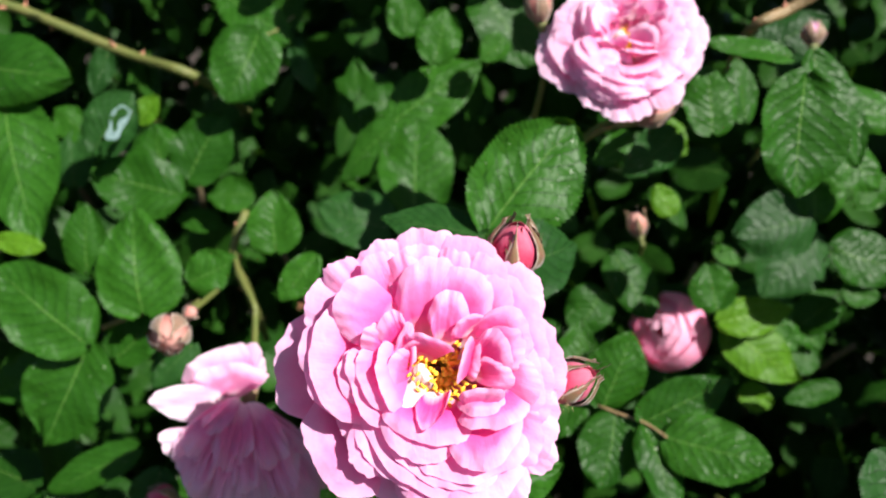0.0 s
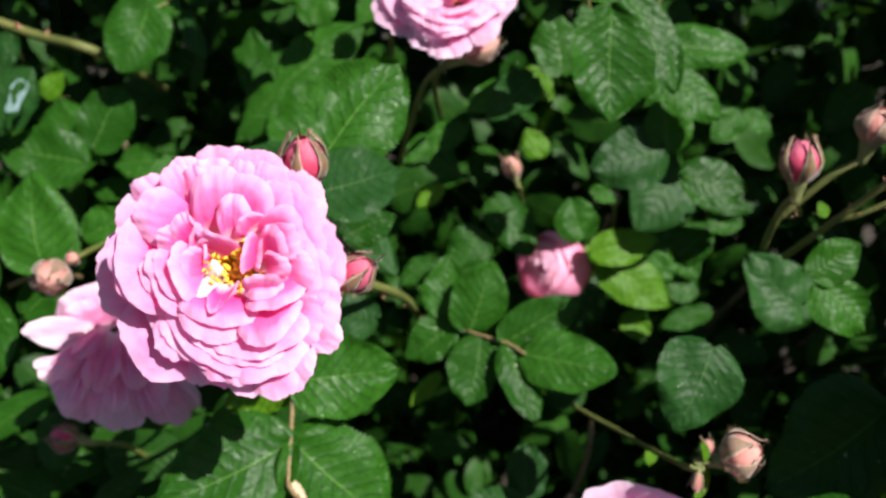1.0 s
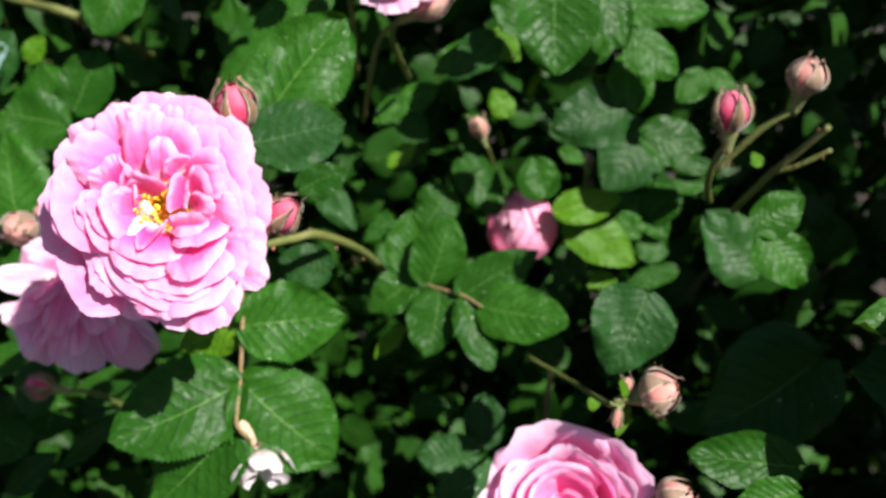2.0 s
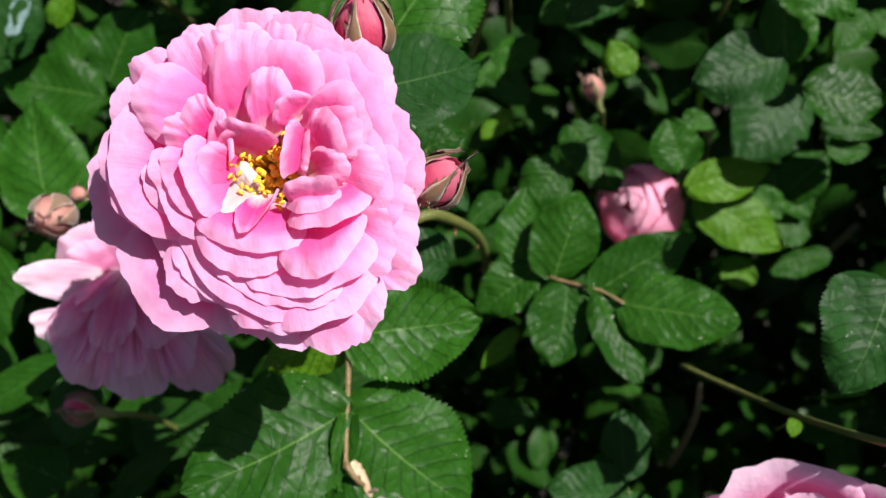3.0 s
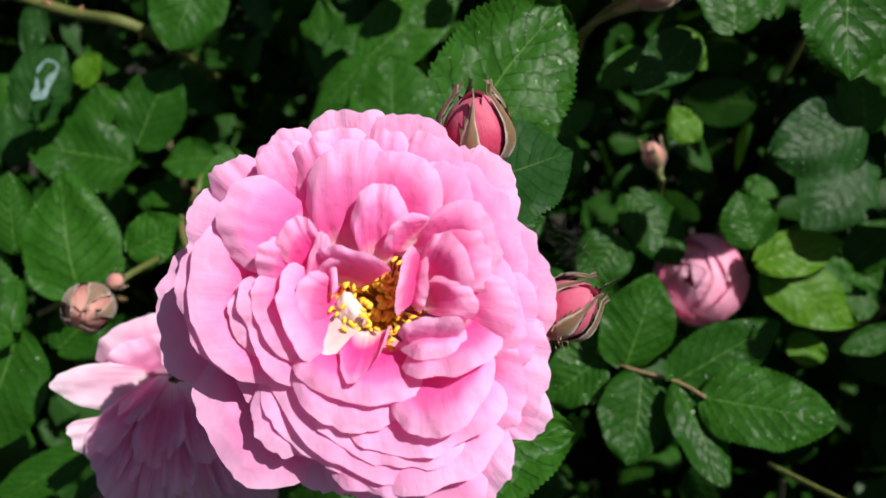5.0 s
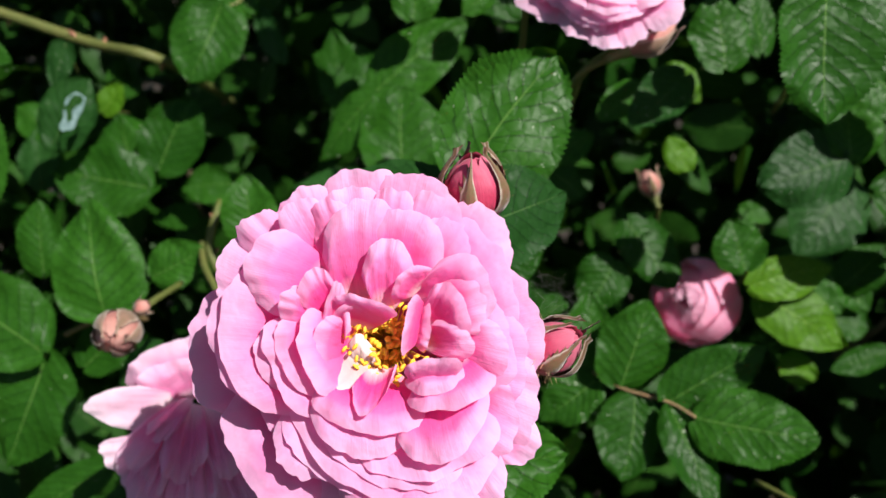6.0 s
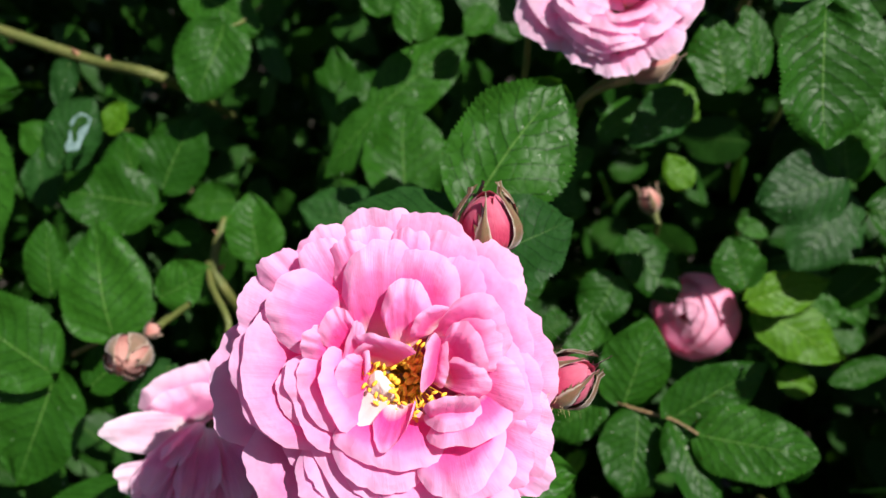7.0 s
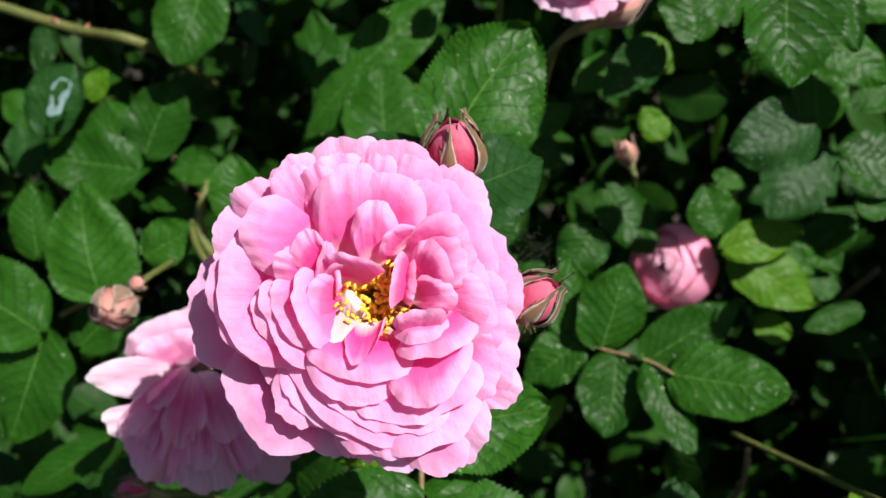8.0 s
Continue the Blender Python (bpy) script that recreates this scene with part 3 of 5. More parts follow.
def cane(points, radii, label, material=None, thorns=0, seed=1):
    """A woody rose cane with hooked thorns."""
    ob = thing("rose_cane", points[0], label, "stem", "canes of the rose bush")
    stem = tube("stem", points, radii, material or STEM, ob, sides=10, rounds=7)
    rng = random.Random(seed)
    for k in range(thorns):
        f = (k + 0.5) / thorns * (len(points) - 1)
        i = min(int(f), len(points) - 2)
        a, b = Vector(points[i]), Vector(points[i + 1])
        p = a.lerp(b, f - i)
        d = (b - a).normalized()
        out = d.cross(Vector((rng.uniform(-1, 1), rng.uniform(-1, 1), rng.uniform(-1, 1)))).normalized()
        r = radii[i]
        side = d.cross(out)
        verts = []
        for s, rr in ((0.6, 0.6), (1.3, 0.32), (2.0, 0.06)):
            c = p + out * r * s - d * r * (s - 0.6) * 0.35 - ob.location
            verts += [c + (d * math.cos(q * math.pi / 3) * 1.5 + side * math.sin(q * math.pi / 3) * 0.7) * r * rr for q in range(6)]
        faces = [(i2 * 6 + q, i2 * 6 + (q + 1) % 6, (i2 + 1) * 6 + (q + 1) % 6, (i2 + 1) * 6 + q) for i2 in range(2) for q in range(6)] + [tuple(range(12, 18))]
        mesh_object("thorn", verts, faces, THORN, stem, "reddish thorn")
    return ob


# ---- ground and the bush's inner mass ----
def build_ground():
    n = 61
    verts, uvs = [], []
    for i in range(n):
        for j in range(n):
            a, b = (i / (n - 1) * 2 - 1), (j / (n - 1) * 2 - 1)
            x, y = 60 * a * abs(a) ** 2, 60 * b * abs(b) ** 2
            verts.append((x, y + 0.5, 0.03 * noise.noise((x * 2, y * 2, 0))))
            uvs.append((i / n, j / n))
    tagged(mesh_object("ground", verts, grid_faces(n, n), SOIL, None, "", uvs), label="dark garden soil under the bush", category="ground", kind="structure")


RIGHT, UPWARD, INWARD = Vector((0.981, 0.185, 0.063)), Vector((-0.156, 0.543, 0.825)), Vector((-0.118, 0.819, -0.562))
EYE_MID = Vector((0.2630, 0.1870, 1.3160))


def bush_shell(p):
    """0 at the heart of the bush, 1 at its rounded outside."""
    return math.sqrt(((p.x - 0.2) / 1.05) ** 2 + ((p.y - 1.05) / 0.8) ** 2 + ((p.z - 0.62) / 0.8) ** 2) + 0.07 * noise.noise(p * 3.0)


def leaf_mass(name, count, spread_a, spread_b, near, far, seed, label, size=(0.026, 0.044), clearing=False, facing=0.5, mound=None):
    """Many leaves of the bush as one mesh; with a clearing, none stands in the open cone before the roses."""
    rng = random.Random(seed)
    verts, faces, uvs = [], [], []
    for k in range(count):
        a, b = rng.uniform(*spread_a), rng.uniform(*spread_b)
        c = near + (far - near) * rng.random() ** 0.8
        if clearing and -0.56 * c - 0.15 < a < 0.56 * c + 0.05 and -0.31 * c - 0.05 < b < 0.31 * c + 0.13:
            continue
        p = EYE_MID + RIGHT * a + UPWARD * b + INWARD * c
        if p.z < 0.06:
            continue
        if mound and not mound[0] < bush_shell(p) < mound[1]:
            continue
        ln = rng.uniform(*size)
        vv, uu = leaf_grid(ln, ln * rng.uniform(0.62, 0.8), rng, 9, 2, 0, rng.uniform(0.02, 0.2), 0.12, 0.0)
        up = (FACE + Vector((rng.gauss(0, facing), rng.gauss(0, facing), rng.gauss(0, facing)))).normalized()
        x = up.cross(Vector((rng.gauss(0, 1), rng.gauss(0, 1), rng.gauss(0, 1)))).normalized()
        m = Matrix((x, up.cross(x), up)).transposed()
        faces += grid_faces(9, 5, len(verts))
        verts += [m @ Vector(v) + p for v in vv]
        uvs += uu
    ob = mesh_object(name, verts, faces, LEAF_MASS, None, "", uvs)
    return tagged(ob, label=label, category="foliage", kind="stuff")


build_ground()
# added shoot, out of view to the right; keeps the sun off leaves
leaf_mass("outer_foliage", 420, (0.165, 0.36), (-0.075, 0.035), 0.165, 0.235, 10, "unseen leafy shoot added to shade leaves low on the right")
leaf_mass("outer_foliage", 16000, (-0.95, 0.95), (-0.65, 0.65), 0.26, 0.66, 22, "dense green foliage of the rose bush", clearing=True, mound=(0.55, 1.12))
leaf_mass("middle_foliage", 150, (-0.34, 0.30), (-0.20, 0.24), 0.53, 0.66, 12, "half-shaded leaves inside the rose bush", size=(0.030, 0.046), facing=0.8)
leaf_mass("middle_foliage", 55, (-0.27, -0.07), (-0.17, -0.06), 0.37, 0.47, 13, "shaded leaves low in the rose bush", size=(0.030, 0.046))
leaf_mass("inner_foliage", 11000, (-0.6, 0.55), (-0.42, 0.42), 0.66, 1.1, 5, "shaded inner foliage of the rose bush", facing=1.4)
leaf_mass("inner_foliage", 12000, (-1.2, 1.2), (-1.0, 0.9), 0.72, 2.0, 14, "outer foliage on the far side of the rose bush", size=(0.045, 0.07), mound=(0.78, 1.04))
leaf_mass("outer_foliage", 5000, (-1.2, 1.2), (-1.25, -0.30), 0.10, 0.95, 15, "foliage of the rose bush down to the soil", size=(0.032, 0.05), clearing=True, mound=(0.80, 1.04))

for k in range(9):
    rng = random.Random(100 + k)
    x0 = -0.25 + 0.085 * k
    foot = Vector((x0 * 0.6 + 0.2, 1.05 + rng.uniform(-0.08, 0.08), -0.02))
    mid = Vector((x0 + 0.12, 0.92 + rng.uniform(-0.06, 0.06), 0.60))
    top = Vector((x0 * 1.2 + 0.1, 0.74 + rng.uniform(-0.03, 0.05), 0.98 + rng.uniform(-0.08, 0.05)))
    cane([foot, mid, top], [0.0055, 0.004, 0.0022], "brown woody rose cane rising from the soil", CANE, 5, k)

# ---- leaf sprays ----
s = spray((0.1809, 0.3982, 1.1376), "large glossy rose leaf spray below the biggest rose")
tube("leaf_stalk", [(0.1786, 0.4049, 1.1499), (0.1809, 0.3982, 1.1376), (0.1836, 0.3867, 1.1204), (0.1871, 0.3732, 1.1134)], [0.0007, 0.0008, 0.0008, 0.0006], STEM_RED, s)
leaflet(s, (0.1809, 0.3982, 1.1376), (0.2159, 0.4115, 1.1404), 0.0287, 0)
leaflet(s, (0.1799, 0.4005, 1.1356), (0.1561, 0.3955, 1.1228), 0.0164, -10, LEAF_YOUNG)
leaflet(s, (0.1835, 0.3859, 1.1211), (0.1476, 0.3578, 1.1106), 0.0350, 6)
leaflet(s, (0.1850, 0.3862, 1.1212), (0.2194, 0.3847, 1.0937), 0.0365, -8)
leaflet(s, (0.1858, 0.3764, 1.1099), (0.1590, 0.3570, 1.0783), 0.0312, 5)

s = spray((0.1865, 0.4109, 1.2087), "dull green rose leaf spray behind the biggest rose")
tube("leaf_stalk", [(0.1825, 0.3989, 1.2016), (0.1828, 0.4136, 1.2038), (0.1822, 0.4259, 1.2084)], [0.0008, 0.0008, 0.0007], STEM, s)
leaflet(s, (0.1768, 0.4427, 1.2012), (0.1965, 0.4733, 1.2292), 0.0347, 0)
leaflet(s, (0.1825, 0.4112, 1.2043), (0.2046, 0.4442, 1.2017), 0.0252, 8, LEAF_BLUE)
leaflet(s, (0.1749, 0.4414, 1.1993), (0.1414, 0.4432, 1.1964), 0.0191, 35, LEAF_BLUE)

s = spray((0.2334, 0.4874, 1.1049), "dark glossy rose leaf spray with seven pointed leaflets")
tube("leaf_stalk", [(0.2193, 0.4973, 1.1043), (0.2334, 0.4874, 1.1049), (0.2499, 0.4815, 1.1069), (0.2595, 0.4765, 1.1062)], [0.0005, 0.0006, 0.0006, 0.0005], STEM_RED, s)
leaflet(s, (0.2334, 0.4877, 1.1053), (0.2381, 0.5024, 1.1347), 0.0262, 0)
leaflet(s, (0.2196, 0.4954, 1.1051), (0.2180, 0.5135, 1.1281), 0.0198, -8)
leaflet(s, (0.2245, 0.4921, 1.1027), (0.2064, 0.4831, 1.0863), 0.0208, 10)
leaflet(s, (0.2387, 0.4856, 1.1048), (0.2380, 0.4633, 1.0826), 0.0236, 6)
leaflet(s, (0.2499, 0.4814, 1.1066), (0.2802, 0.4940, 1.1292), 0.0224, 0)
leaflet(s, (0.2595, 0.4764, 1.1062), (0.2980, 0.4684, 1.1122), 0.0268, -12)
leaflet(s, (0.2507, 0.4798, 1.1059), (0.2688, 0.4561, 1.0866), 0.0186, -15)

s = spray((0.2705, 0.4343, 1.0545), "blue-green rose leaf spray low in the bush")
tube("leaf_stalk", [(0.2861, 0.4393, 1.0412), (0.2715, 0.4386, 1.0518), (0.2691, 0.4485, 1.0495)], [0.0007, 0.0008, 0.0007], STEM, s)
leaflet(s, (0.2702, 0.4490, 1.0482), (0.2664, 0.4670, 1.0647), 0.0192, 0, LEAF_BLUE)
leaflet(s, (0.2704, 0.4381, 1.0514), (0.2425, 0.4308, 1.0552), 0.0216, 0, LEAF_BLUE)
leaflet(s, (0.2782, 0.4241, 1.0641), (0.2563, 0.4027, 1.0636), 0.0175, 0, LEAF_BLUE)

s = spray((0.0386, 0.6003, 1.1946), "heart-shaped green rose leaves near the thorny stem")
tube("leaf_stalk", [(0.0460, 0.6197, 1.2002), (0.0425, 0.6054, 1.1960), (0.0386, 0.6003, 1.1946)], [0.0007, 0.0008, 0.0007], STEM, s)
leaflet(s, (0.0355, 0.6007, 1.1959), (0.0285, 0.5761, 1.1652), 0.0350, 0)
leaflet(s, (0.0127, 0.6116, 1.2061), (0.0508, 0.6037, 1.1914), 0.0242, 0)
leaflet(s, (0.0502, 0.6077, 1.1919), (0.0664, 0.5970, 1.1708), 0.0120, 20, LEAF_BLUE)

# ---- single leaves, upper side ----
rose_leaf((0.1301, 0.5722, 1.1291), (0.1197, 0.6043, 1.1649), 0.0384, 0)
rose_leaf((0.1209, 0.5585, 1.1253), (0.0838, 0.5567, 1.1300), 0.0317, 10, LEAF_BLUE)
rose_leaf((0.1089, 0.5953, 1.1620), (0.0879, 0.5809, 1.1329), 0.0215, 15)
rose_leaf((0.0962, 0.6413, 1.1532), (0.0630, 0.6424, 1.1619), 0.0283, 0)
rose_leaf((0.0840, 0.6312, 1.1391), (0.0720, 0.6508, 1.1739), 0.0220, -10)
rose_leaf((0.1071, 0.6027, 1.1610), (0.1448, 0.6313, 1.1927), 0.0305, 0)
rose_leaf((0.1361, 0.6431, 1.2257), (0.1712, 0.6293, 1.1956), 0.0317, 0)
rose_leaf((0.1254, 0.5993, 1.1981), (0.1251, 0.6130, 1.2209), 0.0219, 0)
rose_leaf((0.1091, 0.6044, 1.2062), (0.1030, 0.6148, 1.2246), 0.0192, 0)
rose_leaf((0.1559, 0.6147, 1.2109), (0.1462, 0.6068, 1.2000), 0.0138, 0)
rose_leaf((0.2422, 0.5748, 1.1954), (0.2236, 0.5607, 1.1759), 0.0197, 0, LEAF_BLUE)
rose_leaf((0.2706, 0.5427, 1.2456), (0.2364, 0.5393, 1.2470), 0.0118, 20, stalk=0.006)
rose_leaf((0.2550, 0.5622, 1.2033), (0.2459, 0.5759, 1.2278), 0.0236, 0)
rose_leaf((0.2695, 0.5777, 1.2064), (0.2600, 0.5901, 1.2291), 0.0161, 10)
rose_leaf((0.2691, 0.5065, 1.2501), (0.2753, 0.4881, 1.2132), 0.0320, 0)
rose_leaf((0.2986, 0.5866, 1.2158), (0.3403, 0.5923, 1.2174), 0.0228, 0)
rose_leaf((0.2937, 0.5397, 1.2170), (0.2845, 0.5298, 1.2026), 0.0145, 10)
rose_leaf((0.2760, 0.5345, 1.2503), (0.3010, 0.5176, 1.2173), 0.0228, -10)
rose_leaf((0.3046, 0.5703, 1.2064), (0.3300, 0.5647, 1.1919), 0.0217, 0)
rose_leaf((0.2766, 0.6248, 1.2246), (0.3044, 0.6390, 1.2424), 0.0241, 0, LEAF_BLUE)
rose_leaf((0.2356, 0.6060, 1.1867), (0.2536, 0.6009, 1.1754), 0.0174, 0, LEAF_YOUNG)
rose_leaf((0.2272, 0.6000, 1.1798), (0.2108, 0.5884, 1.1663), 0.0154, 0)
rose_leaf((0.1919, 0.5940, 1.1420), (0.2103, 0.6050, 1.1542), 0.0162, 0)
rose_leaf((0.1923, 0.5924, 1.1396), (0.2110, 0.5878, 1.1290), 0.0162, 0)
rose_leaf((0.1926, 0.5966, 1.1457), (0.1812, 0.5855, 1.1320), 0.0147, 0)
rose_leaf((0.2527, 0.5840, 1.1510), (0.2416, 0.5902, 1.1624), 0.0135, 0, LEAF_YOUNG)
rose_leaf((0.2023, 0.5841, 1.1255), (0.1912, 0.5750, 1.1144), 0.0103, 0, LEAF_YOUNG)

# ---- single leaves beyond the right of the roses ----
rose_leaf((0.3099, 0.5704, 1.1709), (0.2766, 0.5531, 1.1616), 0.0306, 0, LEAF_BLUE)
rose_leaf((0.3121, 0.5720, 1.1691), (0.3067, 0.5880, 1.1936), 0.0242, 0)
rose_leaf((0.3194, 0.5600, 1.1626), (0.3500, 0.5620, 1.1590), 0.0248, 0)
rose_leaf((0.3286, 0.6269, 1.1389), (0.3103, 0.5984, 1.1083), 0.0386, 0, LEAF_BLUE)
rose_leaf((0.3358, 0.6041, 1.0934), (0.3526, 0.6156, 1.1120), 0.0220, 0)
rose_leaf((0.3359, 0.6094, 1.0940), (0.3505, 0.6033, 1.0821), 0.0170, 0)
rose_leaf((0.3352, 0.6035, 1.0766), (0.3537, 0.6034, 1.0726), 0.0188, 0)
rose_leaf((0.3204, 0.5943, 1.0973), (0.3343, 0.5895, 1.0874), 0.0151, 0)
rose_leaf((0.2778, 0.5456, 1.1278), (0.2688, 0.5558, 1.1445), 0.0215, 0)
rose_leaf((0.2853, 0.5628, 1.1107), (0.3185, 0.5740, 1.1198), 0.0195, 0, LEAF_YOUNG)
rose_leaf((0.2933, 0.5747, 1.1004), (0.3332, 0.5688, 1.0835), 0.0285, 0, LEAF_YOUNG)
rose_leaf((0.3097, 0.5721, 1.0672), (0.3270, 0.5714, 1.0626), 0.0151, 0, LEAF_YOUNG)
rose_leaf((0.2823, 0.6078, 1.1251), (0.2973, 0.6067, 1.1202), 0.0090, 0)
rose_leaf((0.2272, 0.5579, 1.1165), (0.2180, 0.5436, 1.0976), 0.0225, 0)
rose_leaf((0.2310, 0.5818, 1.1238), (0.2558, 0.5649, 1.1029), 0.0232, 0)
rose_leaf((0.2084, 0.5178, 1.1182), (0.1957, 0.5087, 1.1076), 0.0130, 0)
rose_leaf((0.1817, 0.4587, 1.1609), (0.2000, 0.4673, 1.1696), 0.0154, 0)
rose_leaf((0.1834, 0.4854, 1.1473), (0.2004, 0.4784, 1.1335), 0.0140, 0, LEAF_BLUE)
rose_leaf((0.1997, 0.4437, 1.1353), (0.1781, 0.4421, 1.1375), 0.0182, 0, LEAF_BLUE)
rose_leaf((0.2218, 0.4900, 1.0750), (0.2108, 0.4793, 1.0617), 0.0083, 0, LEAF_YOUNG)
rose_leaf((0.3201, 0.4258, 1.1626), (0.3114, 0.4054, 1.1400), 0.0302, 0, LEAF_BLUE)
rose_leaf((0.3420, 0.5994, 1.1316), (0.3684, 0.6026, 1.1307), 0.0110, 0)
rose_leaf((0.3458, 0.5980, 1.1216), (0.3648, 0.6012, 1.1223), 0.0140, 0)
rose_leaf((0.3501, 0.6163, 1.1777), (0.3374, 0.6051, 1.1640), 0.0168, 0)
rose_leaf((0.3515, 0.6166, 1.1778), (0.3675, 0.6143, 1.1711), 0.0126, 0)
rose_leaf((0.3707, 0.3762, 1.1419), (0.3364, 0.3719, 1.1429), 0.0185, 0)
rose_leaf((0.3666, 0.3605, 1.1466), (0.3482, 0.3540, 1.1410), 0.0136, 0)
rose_leaf((0.3887, 0.4381, 1.1393), (0.3482, 0.4107, 1.1168), 0.0443, 0, LEAF_BLUE)
rose_leaf((0.3636, 0.4804, 1.1654), (0.3797, 0.4910, 1.1775), 0.0176, 0)
rose_leaf((0.3656, 0.4788, 1.1626), (0.3891, 0.4724, 1.1484), 0.0220, 0)
rose_leaf((0.3838, 0.5281, 1.1146), (0.3542, 0.5399, 1.1380), 0.0329, 0, LEAF_BLUE)
rose_leaf((0.3552, 0.5776, 1.0789), (0.3306, 0.5688, 1.0696), 0.0128, 0)

# ---- single leaves to the left ----
rose_leaf((0.0329, 0.4799, 1.1035), (0.0170, 0.5061, 1.1404), 0.0369, 0)
rose_leaf((-0.0005, 0.4923, 1.1092), (-0.0075, 0.5069, 1.1347), 0.0207, 0)
rose_leaf((0.0504, 0.4890, 1.1187), (0.0688, 0.4982, 1.1301), 0.0195, 0)
rose_leaf((0.0083, 0.5628, 1.1154), (-0.0359, 0.5574, 1.1197), 0.0341, 0)
rose_leaf((0.0002, 0.5689, 1.1071), (-0.0173, 0.5872, 1.1408), 0.0379, 0)
rose_leaf((0.0084, 0.5735, 1.1192), (0.0200, 0.5938, 1.1504), 0.0329, 0)
marked = rose_leaf((-0.0299, 0.5513, 1.1363), (-0.0173, 0.5696, 1.1639), 0.0273, 0, LEAF_BLUE, label="blue-green rose leaf with a dried white splash")
rng = random.Random(77)
mv, mf = [], []
for k in range(26):
    a = 2 * math.pi * k / 25 + 0.4
    c = Vector((-0.0124, 0.5460, 1.1581)) + RIGHT * 0.0040 * math.cos(a) * (1 + 0.25 * math.sin(2 * a) + 0.3 * math.sin(3 * a + 1)) + UPWARD * (0.0066 * math.sin(a) + 0.003 * math.cos(a)) - marked.location
    w = 0.0003 + 0.0022 * abs(noise.noise((k * 0.37, 3.0, 1.0))) + 0.0013 * (math.sin(a) < -0.3)
    n = (RIGHT * math.cos(a) + UPWARD * math.sin(a)) * w
    mv += [c - n, c + n]
    if k and k != 9:
        mf.append((2 * k - 2, 2 * k - 1, 2 * k + 1, 2 * k))
mesh_object("splash", mv, mf, WHITE, marked, "dried white splash")
rose_leaf((-0.0261, 0.5885, 1.1387), (-0.0189, 0.5972, 1.1515), 0.0134, 0, LEAF_YOUNG)
rose_leaf((-0.0712, 0.5271, 1.1813), (-0.0210, 0.5255, 1.1852), 0.0349, 0)
rose_leaf((-0.0527, 0.5216, 1.1684), (-0.0185, 0.4868, 1.1208), 0.0374, 0)
rose_leaf((0.0184, 0.4592, 1.0975), (-0.0229, 0.4633, 1.1227), 0.0351, 0)
rose_leaf((0.0152, 0.4655, 1.0932), (0.0065, 0.4402, 1.0531), 0.0362, 0)
rose_leaf((-0.0183, 0.4799, 1.0583), (-0.0382, 0.4681, 1.0429), 0.0237, 0)
rose_leaf((0.0693, 0.5419, 1.1085), (0.0612, 0.5562, 1.1339), 0.0253, 0)
rose_leaf((0.0389, 0.5872, 1.1107), (0.0144, 0.5817, 1.1066), 0.0200, 0)
rose_leaf((0.0171, 0.5902, 1.0873), (-0.0053, 0.5859, 1.0848), 0.0141, 0)
rose_leaf((0.1092, 0.4792, 1.1525), (0.0996, 0.4678, 1.1356), 0.0133, 0)
rose_leaf((0.0168, 0.4823, 1.0719), (0.0327, 0.4958, 1.0910), 0.0206, 0)
rose_leaf((0.0525, 0.4859, 1.0876), (0.0392, 0.4725, 1.0682), 0.0202, 0, LEAF_BLUE)
rose_leaf((0.0381, 0.4582, 1.0448), (0.0036, 0.4408, 1.0232), 0.0164, 0)
rose_leaf((-0.0311, 0.4780, 1.1257), (-0.0110, 0.4803, 1.1253), 0.0101, 0, LEAF_YOUNG)
rose_leaf((0.0593, 0.4408, 1.0555), (0.0584, 0.4256, 1.0334), 0.0208, 0, LEAF_BLUE)
rose_leaf((-0.0497, 0.6026, 1.1669), (-0.0522, 0.5903, 1.1470), 0.0149, 0, LEAF_BLUE)
rose_leaf((-0.0601, 0.5768, 1.0976), (-0.0668, 0.5918, 1.1237), 0.0216, 0, LEAF_BLUE)
rose_leaf((-0.0601, 0.5915, 1.1219), (-0.0799, 0.5956, 1.1328), 0.0185, 0)
